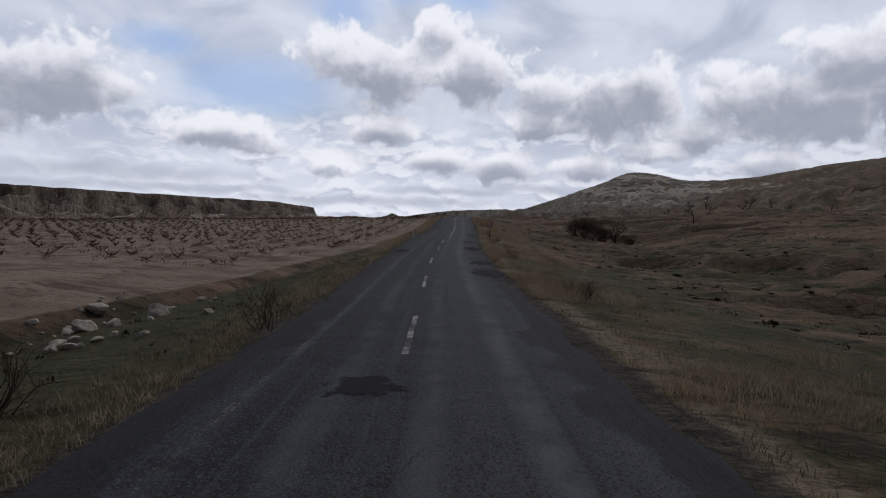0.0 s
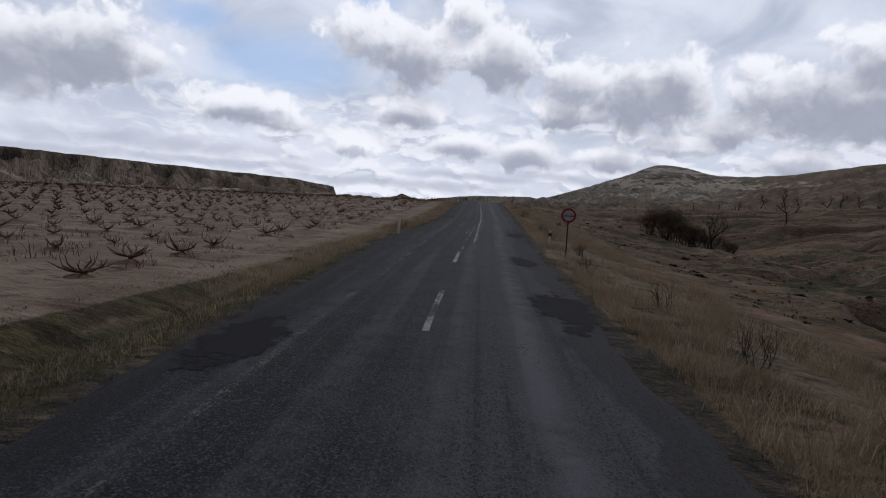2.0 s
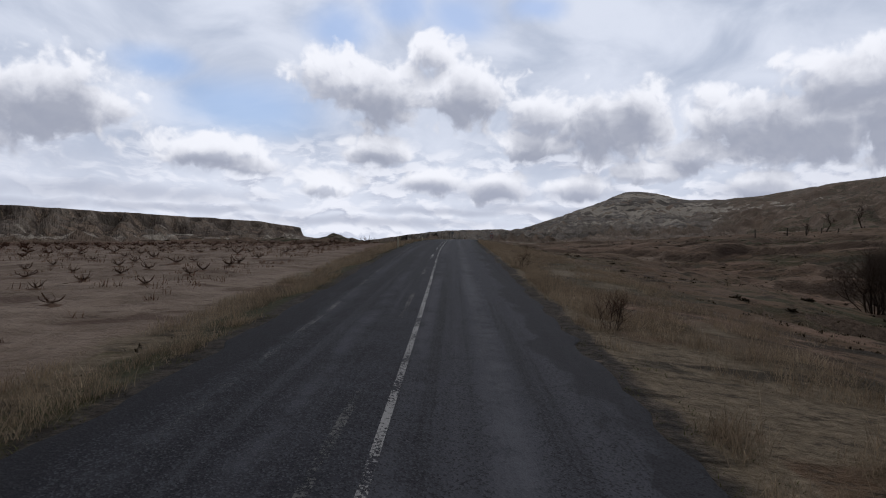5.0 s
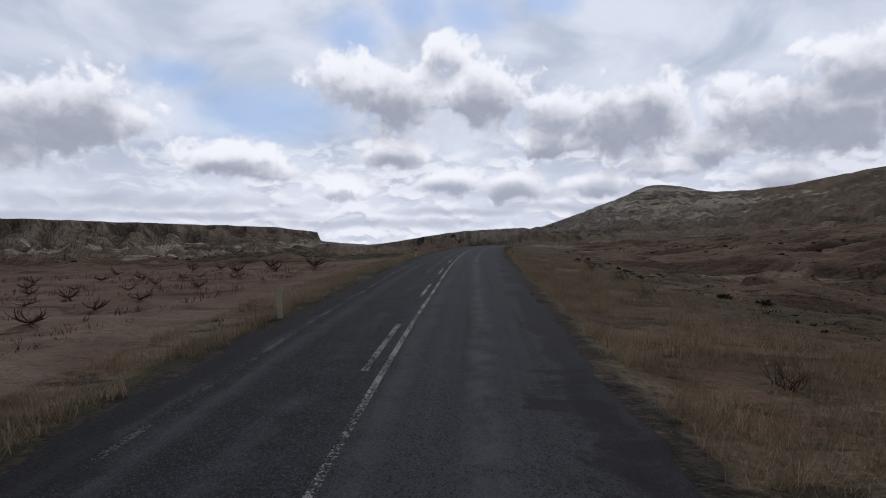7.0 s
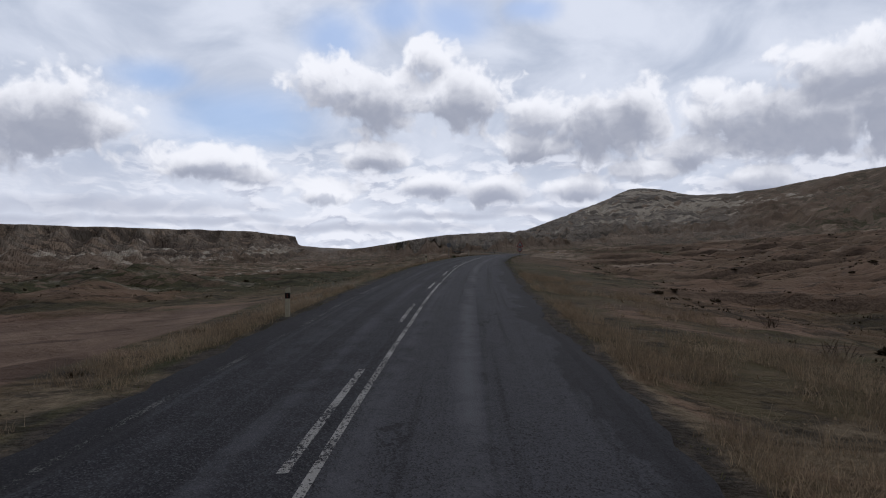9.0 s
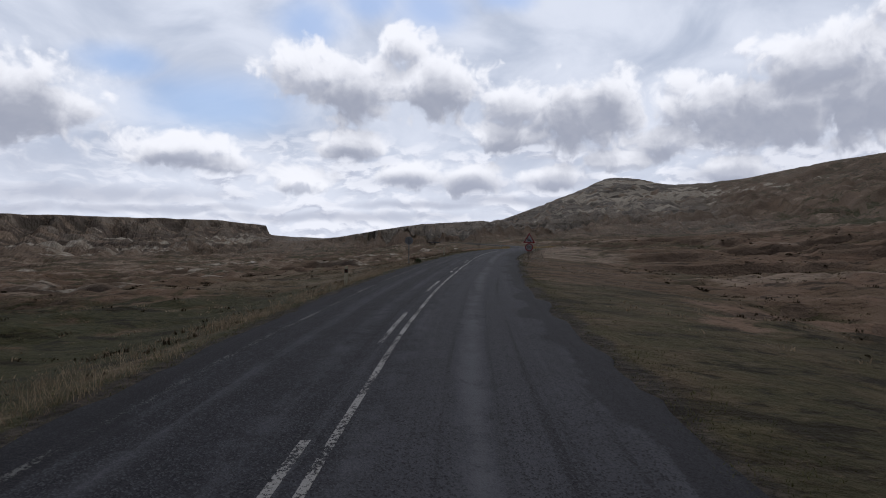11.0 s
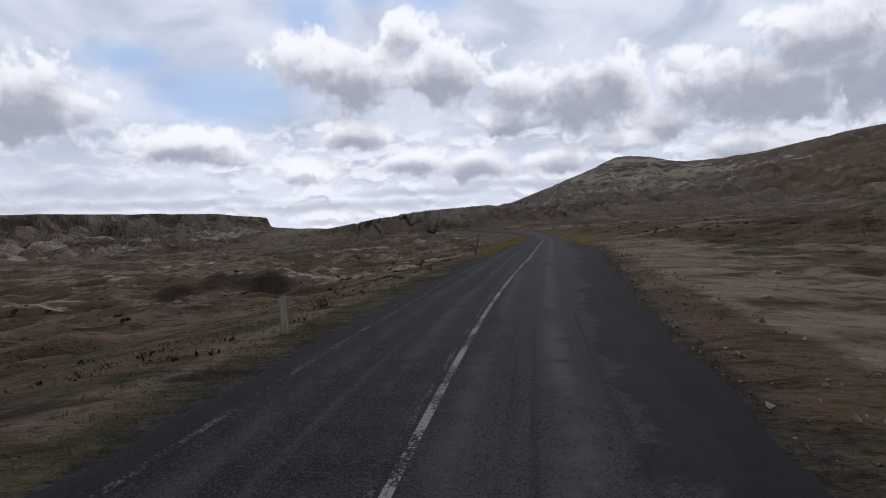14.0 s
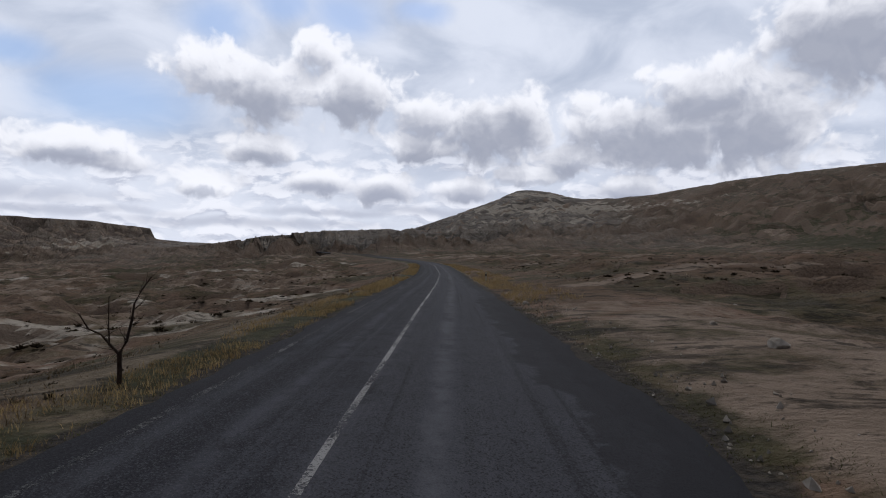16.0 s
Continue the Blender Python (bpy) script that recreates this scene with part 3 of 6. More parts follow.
def left_edge(y):
    return np.interp(y, [-80, 0, 20, 50, 66, 85, 130, 150, 215, 250, 285, 330], [-2.7, -2.7, -2.8, -3.2, -3.5, -2.9, -3.1, -3.3, -3.6, -3.2, -2.7, -2.8])


def right_edge(y):
    return np.interp(y, [-80, 0, 25, 80, 130, 160, 200, 215, 240, 254, 262, 280, 290, 302, 325], [3.3, 3.3, 3.1, 3.2, 3.5, 3.85, 4.0, 3.6, 3.5, 3.9, 4.3, 5.0, 4.7, 4.2, 3.5])


# heights of the ground beside the road: rows go north, columns away from the road
EAST_U = [4.6, 10, 20, 35, 60, 100]
EAST_Y = [-60, 0, 45, 85, 110, 140, 185, 240, 280, 330, 400, 520]
EAST_Z = [
    [-1.8, -2.4, -3.4, -3.2, -1.5, 1.0], [-2.4, -3.0, -3.9, -3.4, -1.6, 1.0], [-2.55, -3.4, -4.4, -3.8, -2.0, 1.0],
    [-1.95, -2.7, -4.7, -3.9, -2.0, 1.5], [-1.0, -1.6, -3.6, -5.2, -2.2, 1.5], [-0.45, -0.8, -2.2, -6.0, -2.0, 2.0],
    [0.05, -0.6, -2.0, -0.9, 1.2, 4.0], [0.1, -0.4, -1.3, -1.0, 1.0, 4.5], [-0.35, -0.35, -0.8, -1.1, 0.5, 4.5],
    [-1.8, -1.3, -0.8, -0.4, 1.0, 3.5], [-3.6, -3.6, -3.3, -2.8, -2.0, 0.0], [-5.2, -5.2, -5.0, -4.5, -3.2, -2.0],
]
WEST_U = [4.6, 9, 16, 35, 80, 150]
WEST_Y = [-60, 0, 45, 85, 140, 185, 210, 240, 280, 330, 400, 520]
WEST_Z = [
    [-1.8, -2.1, -2.2, -2.4, -2.8, -4.0], [-2.6, -3.0, -2.5, -2.5, -2.8, -4.0], [-2.65, -2.7, -2.55, -2.7, -3.0, -4.0],
    [-1.95, -2.0, -2.3, -2.6, -3.0, -4.0], [-0.4, -0.5, -0.6, -1.2, -2.4, -4.5], [0.0, -0.5, -0.9, -1.5, -3.0, -6.0],
    [0.0, -0.9, -1.2, -2.0, -4.0, -7.0], [0.05, -0.5, -1.5, -3.0, -6.0, -9.0], [-0.5, -1.4, -3.4, -5.5, -8.0, -11.0],
    [-1.9, -3.2, -5.0, -7.5, -9.5, -12.0], [-3.7, -5.0, -6.5, -8.5, -10.5, -13.0], [-5.3, -5.5, -6.0, -8.0, -11.0, -14.0],
]


def smooth_table(table, rows, cols, r, c):
    """Cubic reading of a small table of heights."""
    table = np.asarray(table)
    i, j = np.interp(r, rows, np.arange(len(rows))), np.interp(c, cols, np.arange(len(cols)))

    def weights(v, n):
        k = np.clip(np.floor(v).astype(int), 0, n - 2)
        t = v - k
        w = (-0.5 * t + t * t - 0.5 * t**3, 1 - 2.5 * t * t + 1.5 * t**3, 0.5 * t + 2 * t * t - 1.5 * t**3, -0.5 * t * t + 0.5 * t**3)
        return [(np.clip(k + d, 0, n - 1), w[d + 1]) for d in (-1, 0, 1, 2)]
    total = 0.0
    for a, wa in weights(i, len(rows)):
        for b, wb in weights(j, len(cols)):
            total = total + wa * wb * table[a, b]
    return total


def field_edge(y):
    """Where the vineyard's bare earth begins, west of the road's middle."""
    return np.interp(y, [-80, 0, 15, 28, 37, 47, 61, 100, 150, 180], [14, 13.5, 11, 8.5, 7.6, 6.2, 5.0, 5.2, 6.0, 7.0])


# the skyline all round: azimuth to the east of north, elevation, distance
SKY_AZ = [-180, -75, -50, -36, -24, -15.5, -12.10, -11.95, -8, -4.6, -2.5, 0.7, 4.4, 7.6, 11, 14, 16.5, 18.5, 21.3, 26.6, 31.4, 35.6, 43, 46, 60, 90, 180]
SKY_EL = [1.0, 1.6, 1.9, 1.7, 1.35, 1.05, 0.60, -0.15, -0.55, -0.2, 0.25, 0.65, 0.85, 1.0, 2.25, 3.3, 4.45, 4.45, 3.7, 3.95, 4.9, 5.4, 6.0, 6.2, 6.2, 4.0, 1.0]
SKY_D = [900, 800, 850, 900, 1250, 1700, 1950, 1960, 2600, 2000, 1500, 1350, 1350, 1600, 2100, 2500, 2700, 2700, 2600, 2400, 2000, 1750, 1550, 1500, 1400, 1200, 900]


AZ_FINE = np.arange(-180.0, 180.0, 0.1)
EL_FINE = np.interp(AZ_FINE, SKY_AZ, SKY_EL)
EL_SOFT = np.convolve(np.pad(EL_FINE, 30, mode="edge"), np.exp(-0.5 * (np.arange(-30, 31) / 6.0) ** 2) / np.exp(-0.5 * (np.arange(-30, 31) / 6.0) ** 2).sum(), mode="valid")
EL_FINE = np.where(AZ_FINE > -6, EL_SOFT, EL_FINE) + 0.10 * (rough_2d(AZ_FINE * 1.1, AZ_FINE * 0, 5, 59, 0.6) - 0.5)


def land(x, y, detail=True):
    """Height of the ground at x, y, and how much of it is far country."""
    u = x - road_x(y)
    e = smooth_table(EAST_Z, EAST_Y, EAST_U, y, np.abs(u))
    w = smooth_table(WEST_Z, WEST_Y, WEST_U, y, np.abs(u))
    near = np.where(u > 0, e, w)
    if detail:
        d = np.abs(u)
        amp = ease(d, 5, 14)
        vine = ease(-u, field_edge(y) - 1, field_edge(y) + 1) * ease(y, 182, 168)
        lumps = (ridged_2d(x / 11, y / 7, 4, 3) - 0.55) * 1.7 * ease(d, 7, 24) + (ridged_2d(x / 27, y / 16, 3, 5) - 0.55) * 1.8 * ease(d, 16, 40)
        lumps = lumps + (rough_2d(x / 2.2, y / 1.4, 3, 11, 0.6) - 0.5) * 0.42
        gullies = -1.6 * ease(ridged_2d(x / 46 + 0.2 * np.sin(y / 21), y / 30, 3, 21), 0.72, 0.95) * ease(d, 14, 40)
        furrows = (rough_2d(x / 1.1, y / 2.0, 3, 31) - 0.5) * 0.16
        wild = lumps * amp + gullies
        west_wild = np.where((u < 0) & (y > 185), 1.5, 1.0)
        near = near + vine * furrows + (1 - vine) * wild * west_wild
        # bank at the vineyard's edge, where it stands over the roadside ditch
        ditch = ease(y, 62, 40) * np.exp(-(((-u) - (field_edge(y) - 1.3)) / 0.9) ** 2)
        near = near - np.where(u < 0, 0.42 * ditch, 0)
        # flat-topped remnants with cut banks in the western badlands
        bad = np.where(u < 0, 1.0, 0.0) * ease(y, 236, 262) * ease(d, 10, 22) * ease(d, 150, 100)
        near = near + bad * (0.8 * ease(ridged_2d(x / 38 + 0.15 * np.sin(y / 9), y / 21, 3, 25), 0.58, 0.68) + 0.35 * ease(ridged_2d(x / 17, y / 9, 3, 27), 0.58, 0.70) - 0.5)
        near = near + 1.9 * ease(y, 321.5 + 1.5 * np.sin(x / 3.1), 324.5 + 1.5 * np.sin(x / 3.1)) * ease(y, 352, 334) * ease(x, -27, -22) * ease(x, -2, -8)
        near = near + 2.2 * np.exp(-((x + 40) / 14.0) ** 2 - ((y - 372) / 15.0) ** 2)
        # low banks across the eastern pasture
        east_bank = np.where(u > 0, 1.0, 0.0) * ease(d, 11, 20) * ease(d, 120, 70)
        near = near + east_bank * 0.8 * (ease(ridged_2d(x / 24 + 0.2 * np.sin(y / 13), y / 13, 3, 29), 0.60, 0.67) - 0.3)
        # a low washed-out tuff hummock past the vineyard's end
        near = near + 0.95 * np.exp(-(((x + 15) / 8.5) ** 2 + ((y - 197) / 5.0) ** 2)) * (0.55 + 0.8 * ridged_2d(x / 4.5 + y / 9, y / 3.0, 3, 23))
    verge = ease(np.abs(u) - np.where(u > 0, right_edge(y), -left_edge(y)), 0.15, 1.7)
    inside = road_z(y) - 0.10 + (rough_2d(x / 0.7, y / 0.9, 2, 41) - 0.5) * 0.05 * detail
    near = inside * (1 - verge) + near * verge
    r, az = np.hypot(x, y), np.degrees(np.arctan2(x, y))
    ridge_d = np.interp(az, SKY_AZ, SKY_D) * (1 + 0.07 * (rough_2d(az / 3.1, az * 0, 3, 51) - 0.5))
    ridge_z = ridge_d * np.tan(np.radians(np.interp(az, AZ_FINE, EL_FINE)))
    start = np.interp(az, [-180, -40, -12, 0, 12, 25, 45, 90, 180], [-6, -11, -13, -7, -4, 3, 6, 4, -3])
    s = np.clip((r - 420) / (ridge_d - 420), 0, 1.6)
    flute = ridged_2d(az * 0.9 + 0.4 * rough_2d(r / 120, az, 2, 55), r / 500, 4, 57, 0.55) - 0.6
    west = ease(az, -9.5, -12.0) * ease(az, -120, -80)
    power = np.interp(az, [-180, 0, 5, 12, 20, 30, 45, 180], [2.0, 2.2, 1.7, 1.9, 2.0, 1.5, 1.25, 1.4])
    rise = np.minimum(s, 1.0) ** power
    s_west = np.clip(s + detail * 0.20 * flute * ease(s, 0.4, 0.7) * ease(s, 1.02, 0.96), 0, 1.6)
    cliff = 0.12 * ease(s_west, 0.3, 0.66) + 0.40 * ease(s_west, 0.66, 0.88) + 0.48 * ease(s_west, 0.92, 0.975)
    rise = rise * (1 - west) + cliff * west
    far = start + (ridge_z - start) * rise - np.clip(s - 1, 0, 1) * (0.25 * ridge_z + 30 + 260 * west * ease(az, -18.0, -15.0)) * (1 - west * 0.9 * ease(az, -15.0, -18.0))
    if detail:
        body = ease(s, 0.03, 0.25) * (1 - 0.82 * ease(s, 0.80, 1.0) * (1 - west)) * (1 - 0.93 * west * ease(s, 0.93, 1.0))
        spur = ridged_2d(x / 170 + 0.3 * rough_2d(x / 90, y / 90, 2, 61), y / 150, 5, 71, 0.52) - 0.6
        tooth = ridged_2d(x / 38, y / 52, 4, 81, 0.55) - 0.6
        gully = ridged_2d(az * 2.6 + 0.8 * rough_2d(r / 90, az * 2, 2, 63), r / 380, 3, 65, 0.6) - 0.6
        far = far + body * (spur * (34 - 8 * west) + tooth * (8 + 4 * west) + flute * (20 - 8 * west) + gully * (11 - 3 * west))
        low = ease(r, 200, 420) * ease(s, 0.45, 0.05)
        far = far + low * ((ridged_2d(x / 60, y / 34, 4, 91) - 0.55) * 5.0 + (ridged_2d(x / 17, y / 12, 3, 95) - 0.55) * 1.6)
    far = np.minimum(far, np.maximum(r, 300) * np.tan(np.radians(np.interp(az, AZ_FINE, EL_FINE))))
    reach = np.maximum(np.abs(u) / np.where(u > 0, 1.0, 1.3), np.maximum(y - 420, -(y + 40)))
    mix = ease(reach, 95, 260)
    return near * (1 - mix) + far * mix, mix, s


def land_z(x, y):
    return float(land(np.array([float(x)]), np.array([float(y)]))[0][0])


def spaced(limit, fine, flat, growth):
    out = [0.0]
    while out[-1] < limit:
        out.append(out[-1] + max(fine, (out[-1] - flat) * growth + fine))
    return np.array(out)


def sheet(name, x, y, z, mat, wrap=()):
    """A mesh from a grid of places; wrap names float attributes to go with it."""
    rows, cols = x.shape
    me = bpy.data.meshes.new(name)
    me.vertices.add(rows * cols)
    me.vertices.foreach_set("co", np.stack([x, y, z], -1).astype(np.float32).ravel())
    idx = np.arange(rows * cols).reshape(rows, cols)
    quads = np.stack([idx[:-1, :-1], idx[:-1, 1:], idx[1:, 1:], idx[1:, :-1]], -1).reshape(-1, 4)
    me.loops.add(quads.size)
    me.loops.foreach_set("vertex_index", quads.ravel().astype(np.int32))
    me.polygons.add(len(quads))
    me.polygons.foreach_set("loop_start", np.arange(0, quads.size, 4, dtype=np.int32))
    me.polygons.foreach_set("use_smooth", np.ones(len(quads), bool))
    for key, value in wrap:
        me.attributes.new(key, "FLOAT", "POINT").data.foreach_set("value", value.astype(np.float32).ravel())
    me.update(calc_edges=True)
    me.materials.append(mat)
    return new(name, me), quads


def build_ground():
    east, west = spaced(3300, 0.34, 9, 0.0150), spaced(2600, 0.34, 9, 0.0150)
    us = np.concatenate([-west[:0:-1], east])
    north = spaced(3900, 0.62, 300, 0.0130)
    south = spaced(900, 0.9, 12, 0.10)
    ys = np.concatenate([-south[:0:-1], north])
    u, y = np.meshgrid(us, ys)
    x = u + road_x(y)
    z, mix, s = land(x, y)
    d = np.abs(u)
    patch = rough_2d(x / 7, y / 4.5, 4, 101)
    vine = ease(-u, field_edge(y) - 0.25, field_edge(y) + 0.25) * ease(y, 186, 172) * ease(-u, 135, 110) * ease(y, -60, -40)
    red = ease(y, 118, 150) * (0.6 + 0.8 * (rough_2d(x / 11, y / 9, 3, 107) - 0.3))
    north_green = ease(y, 184, 194) * ease(y, 232, 214) * ease(u, -3.4, -5.5) * ease(u, -60, -38)
    straw = ease(d, 4.6, 3.9) * np.where(u > 0, ease(y, 195, 175) + ease(y, 295, 315), ease(y, 235, 215) + ease(y, 262, 290)) + np.where(u > 0, 1, 0) * ease(y, 175, 150) * ease(d, 11, 6) * (0.25 + 0.5 * ease(patch, 0.42, 0.6)) + np.where(u < 0, 1, 0) * ease(d, 7.0, 5.0) * 0.6
    straw = np.maximum(straw, 0.42 * ease(mix, 0.02, 0.3) * ease(patch, 0.45, 0.7))
    straw = np.maximum(straw, 0.52 * (u < 0) * ease(y, 190, 205) * ease(y, 420, 330) * ease(d, 3, 5) * ease(d, 70, 30) * ease(patch, 0.38, 0.55))
    moss = 0.64 * ease(d, 5.4, 4.1) * (u < 0) + 0.8 * ease(y, 62, 45) * (u < 0) * ease(-u, field_edge(y) - 0.2, field_edge(y) - 1.5) * ease(d, 3.4, 4.6)
    moss = np.maximum(moss, north_green * 0.66)
    moss = np.maximum(moss, 0.60 * ease(np.degrees(np.arctan2(x, y)), 19, 26) * ease(np.degrees(np.arctan2(x, y)), 80, 60) * ease(mix, 0.1, 0.6) * ease(s, 0.8, 0.4) * ease(rough_2d(x / 70, y / 45, 4, 113), 0.36, 0.56))
    moss = np.maximum(moss, 0.56 * (u > 0) * ease(y, 66, 40) * ease(d, 3.6, 5.0) * ease(d, 26, 12))
    moss = np.maximum(moss, 0.52 * ease(y, 160, 115) * (u > 0) * ease(d, 10, 17) * ease(d, 70, 40))
    moss = np.maximum(moss, 0.5 * ease(rough_2d(x / 60, y / 24, 3, 111), 0.58, 0.7) * ease(d, 20, 50) * ease(mix, 0.9, 0.4))
    moss = np.maximum(moss, 0.30 * (u > 0) * ease(y, 190, 215) * ease(y, 300, 285) * ease(d, 6.5, 4.5))
    bare = 0.75 * ease(rough_2d(x / 30, y / 9, 4, 121), 0.60, 0.70) * ease(d, 9, 20) * (0.4 + 0.6 * ease(y, 190, 240))
    bare = np.maximum(bare, 0.62 * ease(y, 232, 246) * ease(y, 310, 290) * ease(u, 4.8, 6.5) * ease(u, 24, 9) * (0.62 + 0.75 * patch))
    bare = np.maximum(bare, 0.50 * (u < 0) * ease(y, 236, 262) * ease(d, 12, 26) * ease(patch, 0.42, 0.58))
    # two dirt tracks that climb the eastern slopes
    for track, half in (([(400, 800), (362, 742), (331, 662), (286, 590), (252, 556), (228, 558), (190, 566)], 6.0), ([(340, 655), (365, 664), (394, 667), (408, 686), (470, 740), (546, 817), (600, 900)], 6.5), ([(36, 311), (48, 318), (56, 322), (66, 323), (95, 327)], 1.6)):
        best = np.full(x.shape, 1e9)
        for (xa, ya), (xb, yb) in zip(track, track[1:]):
            k = np.clip(((x - xa) * (xb - xa) + (y - ya) * (yb - ya)) / ((xb - xa) ** 2 + (yb - ya) ** 2), 0, 1)
            best = np.minimum(best, np.hypot(x - xa - k * (xb - xa), y - ya - k * (yb - ya)))
        bare = np.maximum(bare, 1.15 * ease(best, half, half * 0.4))
    bare = np.maximum(bare, 0.75 * np.exp(-((x + 40) / 15.0) ** 2 - ((y - 370) / 14.0) ** 2))
    bare = np.maximum(bare, 0.62 * np.exp(-((x - 31) / 11.0) ** 2 - ((y - 47) / 7.0) ** 2))
    bare = np.maximum(bare, 0.62 * np.exp(-((x - 31) / 9.0) ** 2 - ((y - 176) / 7.0) ** 2))
    bare = np.where(vine > 0.1, 0, bare)
    # white tuff: beds round the hill, mounds at the cliffs' foot, washed hummocks in the western badlands
    az = np.degrees(np.arctan2(x, y))
    knobs = ridged_2d(x / 60, y / 85, 4, 141, 0.55)
    bed = np.exp(-((z - 92 - 16 * rough_2d(x / 230, y / 230, 2, 143)) / 17) ** 2) * ease(az, 11, 15) * ease(az, 33, 27) * ease(s, 0.4, 0.55) * ease(s, 0.99, 0.93)
    pale = 0.80 * bed * ease(knobs, 0.40, 0.70) + 0.30 * ease(s, 0.3, 0.5) * ease(s, 0.96, 0.9) * ease(az, 8, 14) * ease(knobs, 0.62, 0.8)
    pale = pale + 0.72 * ease(az, -9, -13) * ease(s, 0.10, 0.25) * ease(s, 0.75, 0.5) * ease(knobs, 0.55, 0.78)
    wash = ridged_2d(x / 26 + 0.3 * rough_2d(x / 9, y / 9, 2, 145), y / 13, 4, 147, 0.55)
    pale = pale + 0.50 * (u < 0) * ease(y, 186, 205) * ease(d, 7, 13) * ease(np.hypot(x, y), 620, 430) * ease(wash, 0.62, 0.78)
    pale = np.maximum(pale, 0.85 * np.exp(-(((x + 15) / 9.0) ** 2 + ((y - 196.5) / 5.8) ** 2) ** 2))
    gravel = 0.72 * ease(d, np.where(u > 0, right_edge(y), -left_edge(y)) + 1.0, np.where(u > 0, right_edge(y), -left_edge(y)) + 0.15)
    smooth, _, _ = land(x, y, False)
    # height above the smooth land, for the painted crest and hollow shade
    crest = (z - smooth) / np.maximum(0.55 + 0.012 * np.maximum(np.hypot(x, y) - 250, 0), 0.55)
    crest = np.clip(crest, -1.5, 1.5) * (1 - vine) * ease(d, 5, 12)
    pale = pale + 0.75 * np.exp(-((z - 176) / 9) ** 2) * ease(az, 15.0, 16.5) * ease(az, 23, 20) * ease(s, 0.6, 0.7)
    pale = pale * (1 - 0.5 * ease(az, 22, 27))
    rock = np.maximum(ease(s, 0.10, 0.34) * ease(mix, 0.5, 1.0), 0.5 * ease(s, 0.0, 0.1) * mix)
    rock = rock * (1 - 0.78 * ease(az, 20, 26))
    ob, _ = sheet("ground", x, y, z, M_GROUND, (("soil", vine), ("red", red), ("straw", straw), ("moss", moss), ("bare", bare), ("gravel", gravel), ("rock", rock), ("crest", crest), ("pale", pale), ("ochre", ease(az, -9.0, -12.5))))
    tagged(ob, "dry rolling steppe with scrub, eroded gullies and tuff hills", "ground", kind="structure")


build_ground()


# ---------------------------------------------------------------- helpers for things
def part(name, bm, mat, parent=None, label="", smooth=False):
    """Links a bmesh as one mesh object, under a thing if given."""
    me = bpy.data.meshes.new(name)
    for f in bm.faces:
        f.smooth = smooth
    bm.to_mesh(me)
    bm.free()
    me.materials.append(mat)
    ob = new(name, me)
    if parent is not None:
        ob.parent = parent
    return tagged(ob, label)


def base(name, label, category, group="", at=None, kind=""):
    ob = tagged(new(name), label, category, group, kind)
    if at is not None:
        ob.matrix_world = at
    return ob


def soup(name, verts, faces, mat, parent=None, label="", smooth=False):
    """One mesh object from arrays of corners and of faces with equally many corners."""
    faces = np.asarray(faces, np.int32)
    me = bpy.data.meshes.new(name)
    me.vertices.add(len(verts))
    me.vertices.foreach_set("co", np.asarray(verts, np.float32).ravel())
    me.loops.add(faces.size)
    me.loops.foreach_set("vertex_index", faces.ravel())
    me.polygons.add(len(faces))
    me.polygons.foreach_set("loop_start", np.arange(0, faces.size, faces.shape[1], dtype=np.int32))
    me.polygons.foreach_set("use_smooth", np.full(len(faces), smooth))
    me.update(calc_edges=True)
    me.materials.append(mat)
    ob = new(name, me)
    if parent is not None:
        ob.parent = parent
    return tagged(ob, label)


def tubes(pieces, sides=4):
    """Corners and quads of tapered sticks: rows of start, end, radius at either end."""
    pieces = np.asarray(pieces, float)
    a, b, ra, rb = pieces[:, :3], pieces[:, 3:6], pieces[:, 6], pieces[:, 7]
    way = b - a
    way /= np.linalg.norm(way, axis=1, keepdims=True) + 1e-9
    ref = np.where(np.abs(way[:, 2:3]) > 0.9, [[1.0, 0, 0]], [[0, 0, 1.0]])
    s = np.cross(way, ref)
    s /= np.linalg.norm(s, axis=1, keepdims=True)
    t = np.cross(way, s)
    ang = np.arange(sides) * 2 * np.pi / sides
    ring = s[:, None] * np.cos(ang)[None, :, None] + t[:, None] * np.sin(ang)[None, :, None]
    low, top = a[:, None] + ring * ra[:, None, None], b[:, None] + ring * rb[:, None, None]
    verts = np.concatenate([low, top], 1).reshape(-1, 3)
    k = np.arange(sides)
    quad = np.stack([k, (k + 1) % sides, (k + 1) % sides + sides, k + sides], -1)
    faces = (np.arange(len(pieces))[:, None, None] * 2 * sides + quad[None]).reshape(-1, 4)
    return verts, faces


